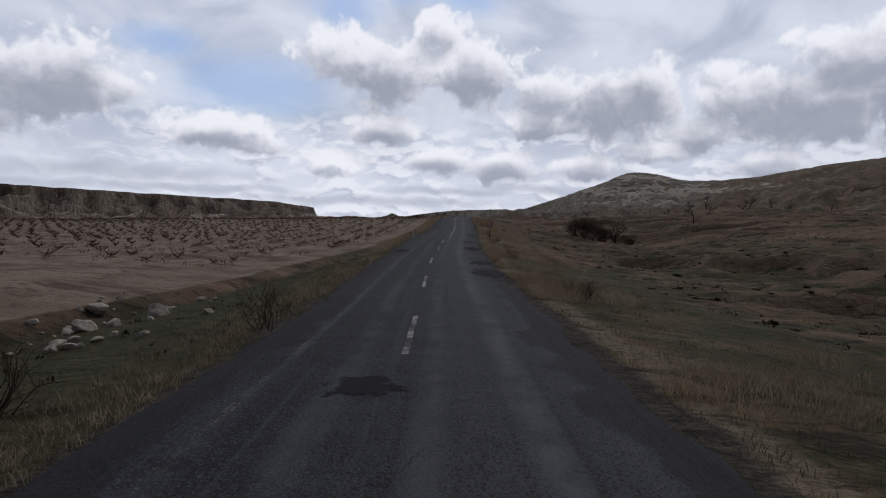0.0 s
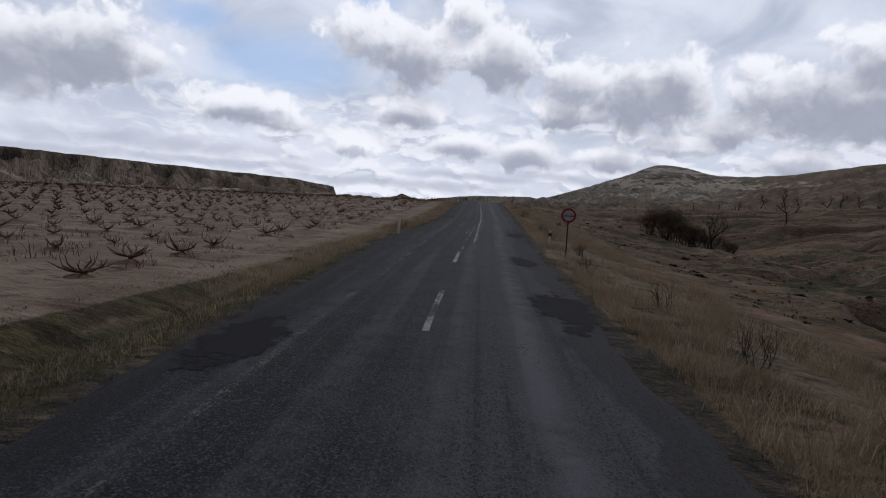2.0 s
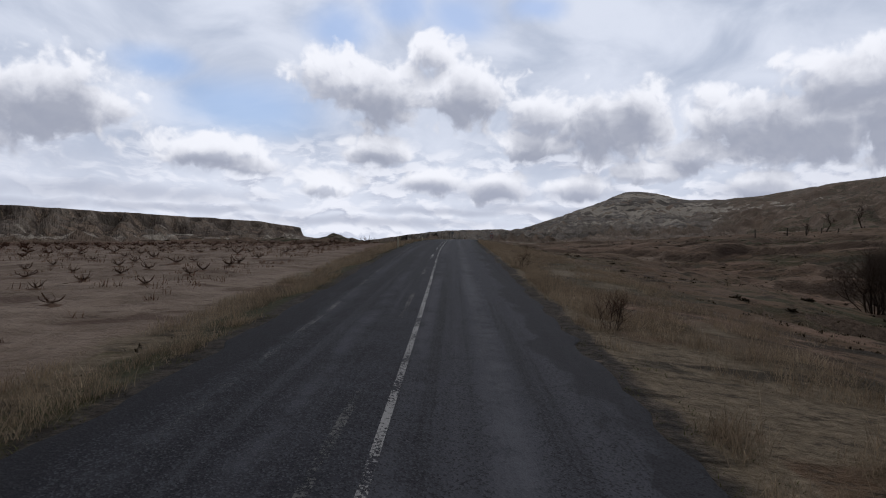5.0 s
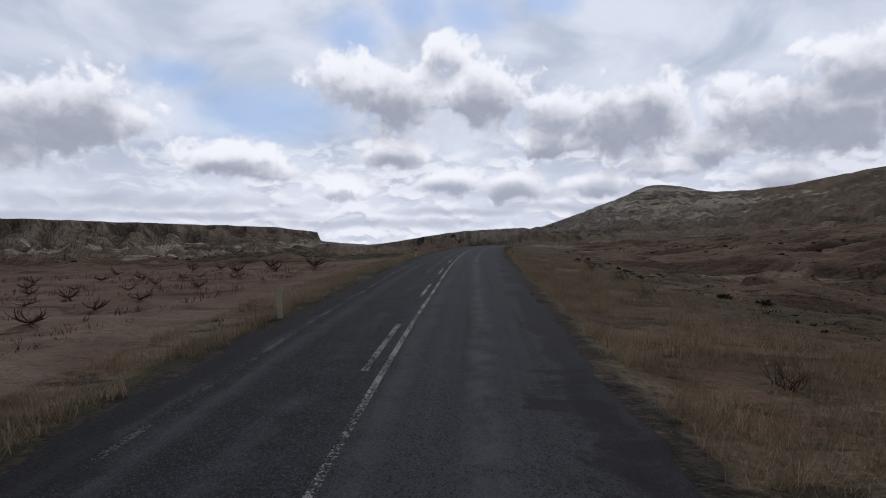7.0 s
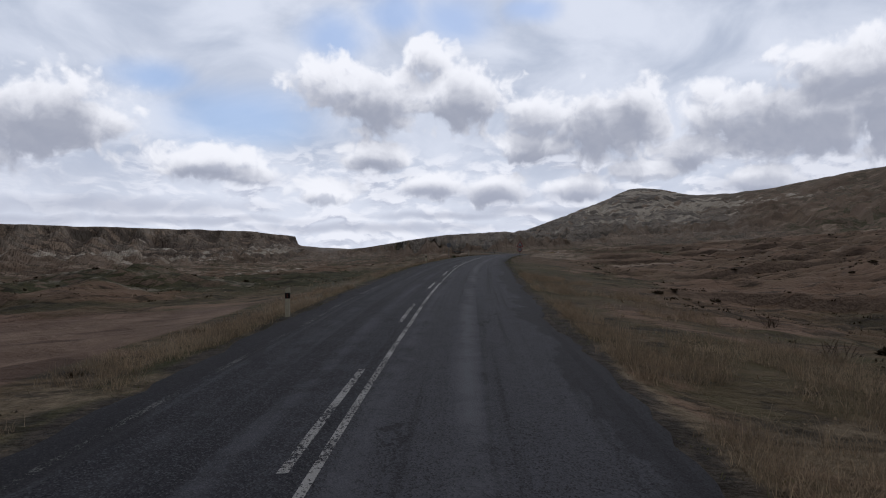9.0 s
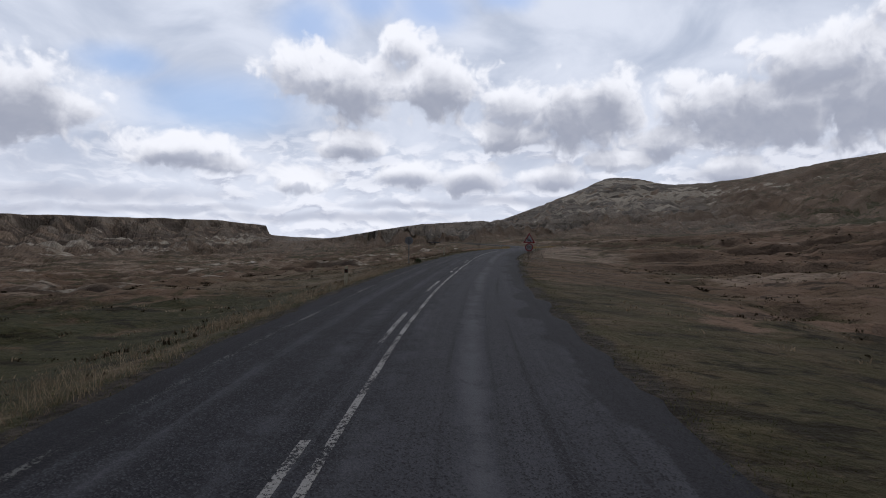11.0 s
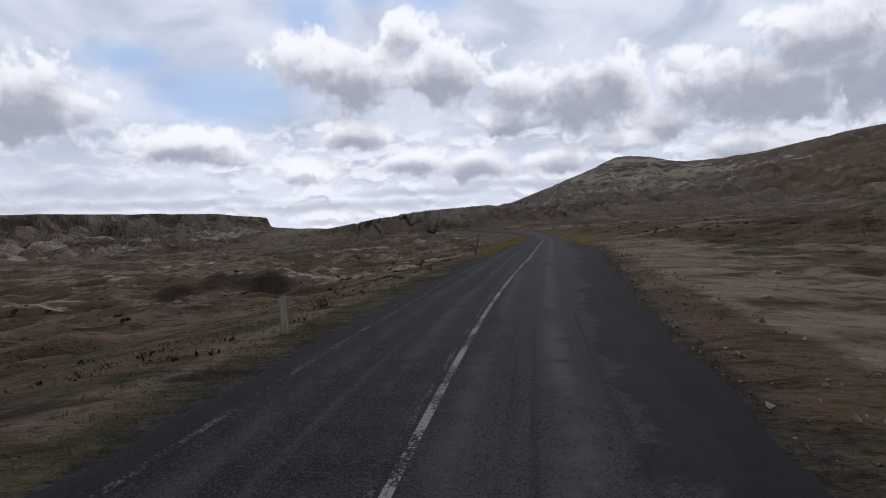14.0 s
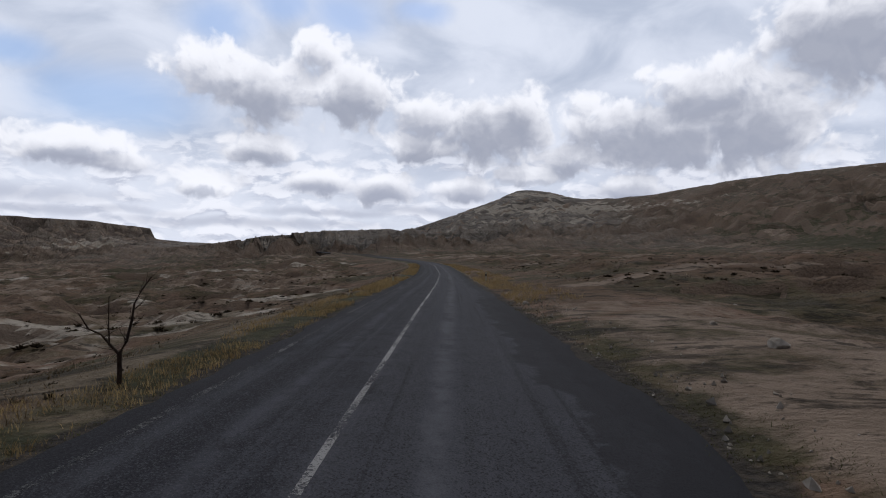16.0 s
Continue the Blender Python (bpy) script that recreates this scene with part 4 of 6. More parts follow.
def grow(rng, start, way, length, radius, level, out, forks=3, bend=0.35, shrink=0.68, lift=0.12):
    """Bare branches: rows of start, end, radii and level go into out."""
    p, d = Vector(start), Vector(way).normalized()
    steps = 3 if level < 3 else 2
    for k in range(steps):
        d = (d + Vector((rng.gauss(0, bend), rng.gauss(0, bend), rng.gauss(0, bend * 0.6) + lift)) * 0.5).normalized()
        q = p + d * (length / steps)
        r0, r1 = radius * (1 - 0.45 * k / steps), radius * (1 - 0.45 * (k + 1) / steps)
        out.append((*p, *q, r0, r1, level))
        p = q
        if level > 0 and k >= 0 and k < steps - 1 and rng.random() < 0.75:
            side = Vector((rng.gauss(0, 1), rng.gauss(0, 1), rng.gauss(0.35, 0.5))).normalized()
            grow(rng, p, d * 0.55 + side * 0.9, length * shrink * rng.uniform(0.6, 1.0), r1 * 0.6, level - 1, out, forks, bend, shrink, lift)
    if level > 0:
        for _ in range(forks):
            side = Vector((rng.gauss(0, 1), rng.gauss(0, 1), rng.gauss(0.3, 0.5))).normalized()
            grow(rng, p, d * 0.8 + side * 0.75, length * shrink * rng.uniform(0.75, 1.1), radius * 0.52, level - 1, out, forks, bend, shrink, lift)


def put(x, y, turn=0.0, sink=0.03):
    return pose(x, y, land_z(x, y) - sink, 0, 0, turn)


# ---------------------------------------------------------------- road
def build_road():
    ys = np.arange(-90.0, 640.0, 0.5)
    ks = np.linspace(0, 1, 31)
    k, y = np.meshgrid(ks, ys)
    wob_l = (rough_2d(y / 2.2, y * 0 + 3, 4, 131, 0.6) - 0.5) * 0.75
    wob_r = (rough_2d(y / 2.0, y * 0 + 9, 4, 137, 0.6) - 0.5) * 0.85
    lo = left_edge(y) + wob_l * 0.6 + (rough_2d(y / 0.9, y * 0 + 5, 2, 133, 0.6) - 0.5) * 0.22
    hi = right_edge(y) + wob_r * 0.6 + (rough_2d(y / 0.9, y * 0 + 7, 2, 135, 0.6) - 0.5) * 0.26
    u = lo + (hi - lo) * k
    z = road_z(y) - 0.018 * np.abs(u) + (rough_2d(u / 1.5, y / 6, 2, 139) - 0.5) * 0.03
    u = np.concatenate([u[:, :1] - 0.10, u[:, :1] - 0.04, u, u[:, -1:] + 0.04, u[:, -1:] + 0.10], 1)
    z = np.concatenate([z[:, :1] - 0.30, z[:, :1] - 0.03, z, z[:, -1:] - 0.03, z[:, -1:] - 0.30], 1)
    y = np.repeat(y[:, :1], u.shape[1], 1)
    rim = np.minimum(u - u[:, :1], u[:, -1:] - u)
    fresh = ease(u[:, -1:] - u, 2.3, 0.7) * (ease(y, 238, 247) * ease(y, 312, 298) + 0.55 * ease(y, 60, 66) * ease(y, 82, 76) + 0.5 * ease(y, 112, 118) * ease(y, 134, 128))
    ob, quads = sheet("road", u + road_x(y), y, z, M_ASPHALT, (("rim", rim), ("fresh", fresh)))
    uv = ob.data.uv_layers.new(name="lane")
    uv.data.foreach_set("uv", np.stack([u.ravel()[quads.ravel()], y.ravel()[quads.ravel()]], -1).astype(np.float32).ravel())
    tagged(ob, "worn two-lane country road of grey asphalt with ragged edges", "road", kind="structure")


def road_top(u, y):
    return road_z(y) - 0.018 * np.abs(u) + (rough_2d(u / 1.5, y / 6, 2, 139) - 0.5) * 0.03


def stripe(name, u, y0, y1, width, mat, label, lift=0.006, wander=0.03):
    n = max(int((y1 - y0) / 0.5), 2)
    ys = np.linspace(y0, y1, n + 1)
    off = np.interp(ys, *u) if isinstance(u, tuple) else np.full(len(ys), u)
    off = off + (rough_2d(ys / 5.0, ys * 0, 2, 151) - 0.5) * wander
    uu = off[:, None] + np.array([-0.5, 0.5]) * width
    yy = np.repeat(ys[:, None], 2, 1)
    verts_x = uu + road_x(yy)
    zz = road_top(uu, yy) + lift
    ob, _ = sheet(name, verts_x, yy, zz, mat)
    return tagged(ob, label, "road marking", "painted lines of the road", "structure")


def tar_patch(u, y, a, b, seed):
    rng = random.Random(seed)
    bm = bmesh.new()
    ring, n = [], 64
    lobes = [(m * rng.uniform(0.5, 1.2), k, rng.uniform(0, 6.3)) for m, k in ((0.10, 2), (0.07, 3), (0.035, 5), (0.03, 9), (0.022, 14))]
    for k in range(n):
        t = 2 * math.pi * k / n
        r = 1 + sum(m * math.sin(f * t + p) for m, f, p in lobes)
        pu, py = u + a * r * math.cos(t), y + b * r * math.sin(t)
        ring.append(bm.verts.new((pu + float(road_x(py)), py, float(road_top(np.array(pu), np.array(py))) + 0.008)))
    mid = bm.verts.new((u + float(road_x(y)), y, float(road_top(np.array(u), np.array(y))) + 0.010))
    for k in range(n):
        bm.faces.new((ring[k], ring[(k + 1) % n], mid))
    ob = part("asphalt_patch", bm, M_PATCH)
    ob.data.attributes.new("core", "FLOAT", "POINT").data.foreach_set("value", [0.0] * n + [1.0])
    tagged(ob, "dark tar repair patch on the grey asphalt", "road patch", "repair patches in the road", "structure")


build_road()
for start in (-9.6, 0.2, 10.0, 20.7, 32.2, 44.1, 54.0):
    stripe("centre_dash", 0.01 if start > 40 else -0.06, start, start + 4.2, 0.115, M_LINE, "short white centre dash, flaked and worn")
stripe("centre_line", ([60, 67, 77, 85, 100, 125, 400], [0.44, 0.44, 0.30, 0.33, 0.22, 0.12, 0.10]), 61.6, 234, 0.10, M_LINE, "long white centre line, flaked and worn")
stripe("centre_line", ([230, 255, 278, 430], [0.0, 0.0, 0.36, 0.3]), 236.5, 436, 0.11, M_LINE, "long white centre line, flaked and worn")
for start in np.arange(68.2, 231, 10.1):
    stripe("centre_dash", -0.18, start, start + 4.5, 0.115, M_LINE if start > 110 else M_FAINT, "white dash beside the solid centre line, worn")
stripe("centre_dash", -0.15, 240, 276, 0.08, M_FAINT, "faded white strip beside the centre line")
stripe("old_line", 0.05, 58, 77, 0.10, M_GHOST, "ghost of an older white centre line", wander=0.06)
stripe("edge_line", ([-60, 30, 60, 90, 130, 155, 215, 250, 285, 430], [-2.0, -1.85, -1.7, -1.9, -2.3, -2.65, -2.8, -2.6, -2.2, -2.3]), -60, 330, 0.12, M_FAINT, "faded white edge line, mostly worn away", wander=0.1)
for n, spec in enumerate(((-0.45, 8, 0.62, 0.8), (2.75, 27.5, 0.95, 3.6), (2.8, 34.0, 0.8, 2.0), (2.6, 47.3, 0.75, 3.0), (2.3, 56, 0.6, 2.2), (2.6, 70.5, 0.7, 2.6), (-2.5, 43, 0.7, 2.0), (-2.4, 88, 0.5, 1.8))):
    tar_patch(*spec, seed=400 + n)


# ---------------------------------------------------------------- road signs and marker posts
def disc(bm, r, y, n=48, x=0.0, z=0.0):
    ring = [bm.verts.new((x + r * math.cos(2 * math.pi * k / n), y, z + r * math.sin(2 * math.pi * k / n))) for k in range(n)]
    return ring


def plate(outline, y0, y1):
    """A flat plate from an outline in x and z, between two depths."""
    bm = bmesh.new()
    front = [bm.verts.new((x, y0, z)) for x, z in outline]
    back = [bm.verts.new((x, y1, z)) for x, z in outline]
    bm.faces.new(front)
    bm.faces.new(back[::-1])
    n = len(outline)
    for k in range(n):
        bm.faces.new((front[k], back[k], back[(k + 1) % n], front[(k + 1) % n]))
    bmesh.ops.recalc_face_normals(bm, faces=bm.faces)
    return bm


def band(outer, inner, y0, y1):
    """A flat frame between two outlines with equally many corners."""
    bm = bmesh.new()
    n = len(outer)
    rows = [[bm.verts.new((x, y, z)) for x, z in line] for line, y in ((outer, y0), (inner, y0), (inner, y1), (outer, y1))]
    for a, b in ((0, 1), (1, 2), (2, 3), (3, 0)):
        for k in range(n):
            bm.faces.new((rows[a][k], rows[a][(k + 1) % n], rows[b][(k + 1) % n], rows[b][k]))
    bmesh.ops.recalc_face_normals(bm, faces=bm.faces)
    return bm


def circle(r, z, n=48, x=0.0):
    return [(x + r * math.cos(2 * math.pi * k / n), z + r * math.sin(2 * math.pi * k / n)) for k in range(n)]


def rounded(points, r, steps=5):
    out, n = [], len(points)
    for k in range(n):
        p, a, b = Vector(points[k]), Vector(points[k - 1]), Vector(points[(k + 1) % n])
        da, db = (a - p).normalized(), (b - p).normalized()
        for s in range(steps + 1):
            t = s / steps
            q0, q1 = p + da * r * (1 - t), p + db * r * t
            out.append(tuple(p + da * r * (1 - t) ** 2 + db * r * t**2))
    return out


def pipe(r, z0, z1, x=0.0, y=0.0, n=14):
    bm = bmesh.new()
    bmesh.ops.create_cone(bm, cap_ends=True, segments=n, radius1=r, radius2=r, depth=z1 - z0, matrix=Matrix.Translation((x, y, (z0 + z1) / 2)))
    return bm


def box(w, d, h, x=0, y=0, z=0, bevel=0.0):
    bm = bmesh.new()
    bmesh.ops.create_cube(bm, size=1, matrix=Matrix.Translation((x, y, z)) @ Matrix.Diagonal((w, d, h, 1)))
    if bevel:
        bmesh.ops.bevel(bm, geom=bm.edges[:], offset=bevel, segments=2, affect="EDGES")
    return bm


def clamp_bars(parent, z, w):
    for dz in (-0.14, 0.14):
        part("clamp", box(w, 0.022, 0.035, 0, 0.022, z + dz, 0.004), M_GALV, parent)


def bolts(parent, z, y, spread=0.14):
    for dz in (-spread, spread):
        bm = bmesh.new()
        bmesh.ops.create_cone(bm, cap_ends=True, segments=8, radius1=0.011, radius2=0.009, depth=0.008, matrix=Matrix.Translation((0, y, z + dz)) @ Matrix.Rotation(radians(90), 4, "X"))
        part("bolt", bm, M_GALV, parent)


def car_shape(width, x, z):
    """Front view of a car as an outline."""
    w = width / 2
    half = [(0.0, 0.98), (0.42, 0.98), (0.58, 0.90), (0.74, 0.50), (0.94, 0.40), (1.0, 0.28), (1.0, 0.06), (0.96, 0.0), (0.66, 0.0), (0.64, 0.12), (0.0, 0.12)]
    pts = [(x + w * a, z + w * 1.15 * b) for a, b in half]
    return pts[:-1] + [(2 * x - px, pz) for px, pz in pts[:0:-1] if px - x > 1e-6][::1]


def car_symbol(parent, name, width, x, z, y, mat, label):
    w = width / 2
    shape = bmesh.new()
    right = [(0.42, 0.98), (0.58, 0.90), (0.76, 0.50), (0.95, 0.42), (1.0, 0.28), (1.0, 0.06), (0.94, 0.0), (0.68, 0.0), (0.64, 0.14)]
    loop = right + [(-a, b) for a, b in right[::-1]]
    bm = plate([(x + w * a, z + w * 1.2 * b) for a, b in loop], y - 0.003, y)
    ob = part(name, bm, mat, parent, label)
    shape.free()
    glass = [(x + w * a, z + w * 1.2 * b) for a, b in ((-0.44, 0.86), (0.44, 0.86), (0.58, 0.52), (-0.58, 0.52))]
    part("window", plate(glass, y - 0.005, y - 0.003), M_WHITE, ob)
    for s in (-1, 1):
        lamp = circle(w * 0.14, z + w * 1.2 * 0.29, 12, x + s * w * 0.72)
        part("headlamp", plate(lamp, y - 0.005, y - 0.003), M_WHITE, ob)


def no_overtaking_sign(x, y, turn):
    z = land_z(x, y)
    top = -0.55 - z
    s = base("no_overtaking_sign", "round red-rimmed sign with two cars on a thin steel post", "road sign", at=pose(x, y, z, 1.5, -1.0, turn))
    part("post", pipe(0.030, -0.4, top + 0.25, 0, 0.035), M_DARKSTEEL, s, "dark steel post")
    panel = part("panel", plate(circle(0.325, top), -0.004, 0.004), M_WHITE, s, "white round plate")
    part("rim", band(circle(0.320, top), circle(0.240, top), -0.007, -0.004), M_RED, panel, "red reflective rim")
    part("edge", band(circle(0.330, top), circle(0.324, top), -0.009, 0.010), M_WHITE, panel)
    car_symbol(panel, "car_symbol", 0.205, -0.114, top - 0.065, -0.004, M_RED, "red car drawn from the front")
    car_symbol(panel, "car_symbol", 0.205, 0.114, top - 0.065, -0.004, M_BLACK, "black car drawn from the front")
    part("back", plate(circle(0.318, top), 0.004, 0.007), M_GALV, panel)
    clamp_bars(s, top, 0.30)
    return s


def bend_sign(x, y, turn):
    z = land_z(x, y)
    top = 2.32 - z
    s = base("bend_and_speed_sign", "triangular double-bend warning over a round 50 limit on one post", "road sign", at=pose(x, y, z, -2.0, 1.0, turn))
    part("post", pipe(0.032, -0.4, top - 0.15, 0, 0.038), M_BLACK, s, "black steel post")
    tri = rounded([(0, top), (0.505, top - 0.865), (-0.505, top - 0.865)], 0.05)
    centre = Vector((0, top - 0.577))
    inner = [tuple(centre + (Vector(p) - centre) * 0.70) for p in tri]
    red = [tuple(centre + (Vector(p) - centre) * 0.975) for p in tri]
    warn = part("warning_panel", plate(tri, -0.004, 0.004), M_WHITE, s, "white triangular plate")
    part("border", band(red, inner, -0.007, -0.004), M_RED, warn, "red triangle border")
    # the bent arrow: up from the lower right, across, and up to the upper left
    path = [(0.118, -0.235), (0.118, -0.13), (0.095, -0.05), (0.045, -0.025), (0.005, -0.06), (-0.035, -0.095), (-0.085, -0.085), (-0.105, -0.03), (-0.110, 0.10)]
    wide = 0.034
    left, right = [], []
    for k, p in enumerate(path):
        a, b = Vector(path[max(k - 1, 0)]), Vector(path[min(k + 1, len(path) - 1)])
        n = (b - a).normalized()
        side = Vector((-n.y, n.x)) * wide
        q = Vector((p[0], p[1])) + centre
        left.append(tuple(q + side)), right.append(tuple(q - side))
    bm = bmesh.new()
    for a, b, c, d in zip(left, left[1:], right[1:], right):
        quad = [bm.verts.new((px, -0.007, pz)) for px, pz in (a, b, c, d)]
        bm.faces.new(quad)
    bmesh.ops.remove_doubles(bm, verts=bm.verts, dist=0.0005)
    ext = bmesh.ops.extrude_face_region(bm, geom=bm.faces[:])
    bmesh.ops.translate(bm, vec=(0, 0.003, 0), verts=[v for v in ext["geom"] if isinstance(v, bmesh.types.BMVert)])
    tip = [bm.verts.new((centre.x + a, -0.007, centre.y + b)) for a, b in ((-0.150, 0.085), (-0.107, 0.150), (-0.070, 0.085))]
    bm.faces.new(tip)
    bmesh.ops.recalc_face_normals(bm, faces=bm.faces)
    part("bend_arrow", bm, M_BLACK, warn, "black double-bend arrow")
    bolts(warn, centre.y + 0.02, -0.009, 0.0)
    part("back", plate([tuple(centre + (Vector(p) - centre) * 0.96) for p in tri], 0.004, 0.007), M_GALV, warn)
    low = top - 0.865 - 0.36
    limit = part("limit_panel", plate(circle(0.341, low), -0.004, 0.004), M_WHITE, s, "white round plate")
    part("rim", band(circle(0.333, low), circle(0.252, low), -0.007, -0.004), M_RED, limit, "red reflective rim")
    for figure, side in (("5", -0.104), ("0", 0.104)):
        text = bpy.data.curves.new("digit", "FONT")
        text.body, text.size, text.extrude, text.offset = figure, 0.36, 0.0015, 0.003
        text.align_x, text.align_y = "CENTER", "CENTER"
        text.materials.append(M_BLACK)
        digit = tagged(new("digit", text), "black figure " + figure)
        digit.parent = limit
        digit.matrix_basis = pose(side, -0.0065, low, 90)
    part("back", plate(circle(0.327, low), 0.004, 0.007), M_GALV, limit)
    return s


def sign_from_behind(x, y, turn):
    z = land_z(x, y)
    top = 1.80 - z
    s = base("sign_seen_from_behind", "bare grey back of a round sign on a pale steel post", "road sign", at=pose(x, y, z, 0.5, 0.8, turn))
    part("post", pipe(0.034, -0.4, top + 0.16, 0, -0.040), M_GALV, s, "pale galvanised post")
    panel = part("panel", plate(circle(0.300, top), -0.004, 0.004), M_GREYBACK, s, "grey unpainted metal back")
    part("edge", band(circle(0.303, top), circle(0.292, top), -0.018, 0.006), M_GREYBACK, panel)
    part("rim", band(circle(0.294, top), circle(0.224, top), 0.004, 0.007), M_RED, panel, "red reflective rim")
    for dz in (-0.13, 0.13):
        part("rail", box(0.34, 0.02, 0.035, 0, -0.014, top + dz, 0.003), M_GREYBACK, s)
        part("clamp", box(0.09, 0.05, 0.03, 0, -0.045, top + dz, 0.004), M_GALV, s)
    return s


no_overtaking_sign(4.62, 61.4, 0)
bend_sign(15.60, 237.65, -6)
sign_from_behind(5.68, 232.5, -8)


def marker_post(banded, label):
    s = base("marker_post", label, "marker post", "marker posts along the road")
    bm = box(0.140, 0.055, 1.14, 0, 0, 0.28, 0.012)
    for v in bm.verts:
        if v.co.z > 0.7:
            v.co.z += 0.05 * (v.co.x / 0.07) * 0.5
        v.co.x *= 1.05 - 0.10 * v.co.z
    part("shaft", bm, M_POST, s)
    if banded:
        part("band", box(0.142, 0.059, 0.17, 0, 0, 0.63, 0.002), M_BLACK, s, "black band")
        part("reflector", box(0.045, 0.010, 0.12, 0, -0.033, 0.63, 0.004), M_REFLECT, s, "dull red reflector")
        part("reflector", box(0.045, 0.010, 0.12, 0, 0.033, 0.63, 0.004), M_WHITE, s, "white reflector")
    return s


BANDED = [(4.45, 65.6, -4, 0), (-0.05, 171.2, -3, 2), (3.05, 214.6, 8, 4), (25.9, 328.0, 0, 2), (34.6, 328.0, 0, 0)]
PLAIN = [(-3.3, 66.3, 3, 1), (-1.1, 134.9, 5, -2), (9.25, 252.2, -10, -3)]
for places, banded, label in ((BANDED, True, "white plastic roadside marker post with a dark reflector band"), (PLAIN, False, "plain grimy white roadside marker post, its reflector lost")):
    first = marker_post(banded, label)
    for n, (x, y, turn, lean) in enumerate(places):
        where = pose(x, y, land_z(x, y), lean, lean * 0.7, turn)
        if n == 0:
            first.matrix_world = where
        else:
            copy_thing(first, where)


# ---------------------------------------------------------------- stones
def stone(name, size, mat, label, group, seed, squash=0.65, cuts=3):
    rng = random.Random(seed)
    bm = bmesh.new()
    bmesh.ops.create_icosphere(bm, subdivisions=cuts, radius=1)
    off = Vector((rng.uniform(-50, 50), rng.uniform(-50, 50), rng.uniform(-50, 50)))
    facets = [(Vector((rng.gauss(0, 1), rng.gauss(0, 1), rng.gauss(0.2, 1))).normalized(), rng.uniform(0.55, 0.8)) for _ in range(9)]
    for v in bm.verts:
        p = v.co.copy()
        for n, d in facets:
            over = p.dot(n) - d
            if over > 0:
                p -= n * over * 0.9
        p *= 1 + 0.10 * noise.noise(p * 2.3 + off) + 0.05 * noise.noise(p * 6 + off)
        v.co = Vector((p.x * size * rng.uniform(0.98, 1.02), p.y * size * 0.85, p.z * size * squash))
    return tagged(part(name, bm, mat), label, "stone", group)


kinds = [stone("field_stone", 1.0, M_STONE, "pale angular stone lying in the roadside ditch", "stones dumped in the ditch", 500 + k, 0.6) for k in range(4)]
used = set()
SPOTS = [(-10.5, 18.4, 0.42), (-9.7, 15.8, 0.33), (-8.8, 14.9, 0.40), (-8.0, 17.0, 0.36), (-8.0, 12.5, 0.25), (-8.4, 15.5, 0.24), (-9.3, 12.2, 0.38), (-8.9, 11.2, 0.26), (-7.5, 13.1, 0.16), (-10.9, 16.1, 0.20)]
rng = random.Random(9)
for _ in range(46):
    y = rng.uniform(12, 21)
    SPOTS.append((rng.gauss(-9.2, 1.1), y, rng.choice((0.07, 0.09, 0.11, 0.13, 0.17))))
for n, (x, y, size) in enumerate(SPOTS):
    m = pose(x, y, land_z(x, y) + size * 0.22, rng.uniform(-20, 20), rng.uniform(-20, 20), rng.uniform(0, 360)) @ Matrix.Diagonal((size, size, size * rng.uniform(0.8, 1.3), 1))
    k = n % 4
    if k not in used:
        used.add(k)
        kinds[k].matrix_world = m
    else:
        ob = kinds[k].copy()
        scene.collection.objects.link(ob)
        ob.matrix_world = m
boulder = stone("boulder", 0.42, M_STONE, "weathered pale boulder in dry grass on the bank", "", 530, 0.8)
boulder.matrix_world = put(9.2, 94.2, 30) @ pose(0, 0, 0.2)
for n, (x, y, size) in enumerate(((30.2, 285.3, 0.28), (31.8, 290.0, 0.16), (28.6, 279.4, 0.14), (34.0, 283.0, 0.12), (26.6, 262.5, 0.18), (29.0, 300.0, 0.2), (24.0, 258.0, 0.12), (21.6, 254.5, 0.14), (23.5, 249.0, 0.10), (18.8, 243.5, 0.1), (40.0, 300.0, 0.25))):
    s = stone("loose_stone", size, M_STONE, "pale loose stone on trodden bare earth", "loose stones by the lay-by", 540 + n, 0.7, 2)
    s.matrix_world = put(x, y, n * 50) @ pose(0, 0, size * 0.35)


# ---------------------------------------------------------------- vineyard
def chain(points, radii, sides=6):
    """Corners and quads of one bent, tapering stick."""
    pts = np.asarray(points, float)
    way = np.gradient(pts, axis=0)
    way /= np.linalg.norm(way, axis=1, keepdims=True) + 1e-9
    ref = np.where(np.abs(way[:, 2:3]) > 0.9, [[1.0, 0, 0]], [[0, 0, 1.0]])
    s = np.cross(way, ref)
    s /= np.linalg.norm(s, axis=1, keepdims=True)
    t = np.cross(way, s)
    ang = np.arange(sides) * 2 * np.pi / sides
    ring = s[:, None] * np.cos(ang)[None, :, None] + t[:, None] * np.sin(ang)[None, :, None]
    verts = (pts[:, None] + ring * np.asarray(radii)[:, None, None]).reshape(-1, 3)
    k = np.arange(sides)
    quad = np.stack([k, (k + 1) % sides, (k + 1) % sides + sides, k + sides], -1)
    faces = (np.arange(len(pts) - 1)[:, None, None] * sides + quad[None]).reshape(-1, 4)
    return verts, faces


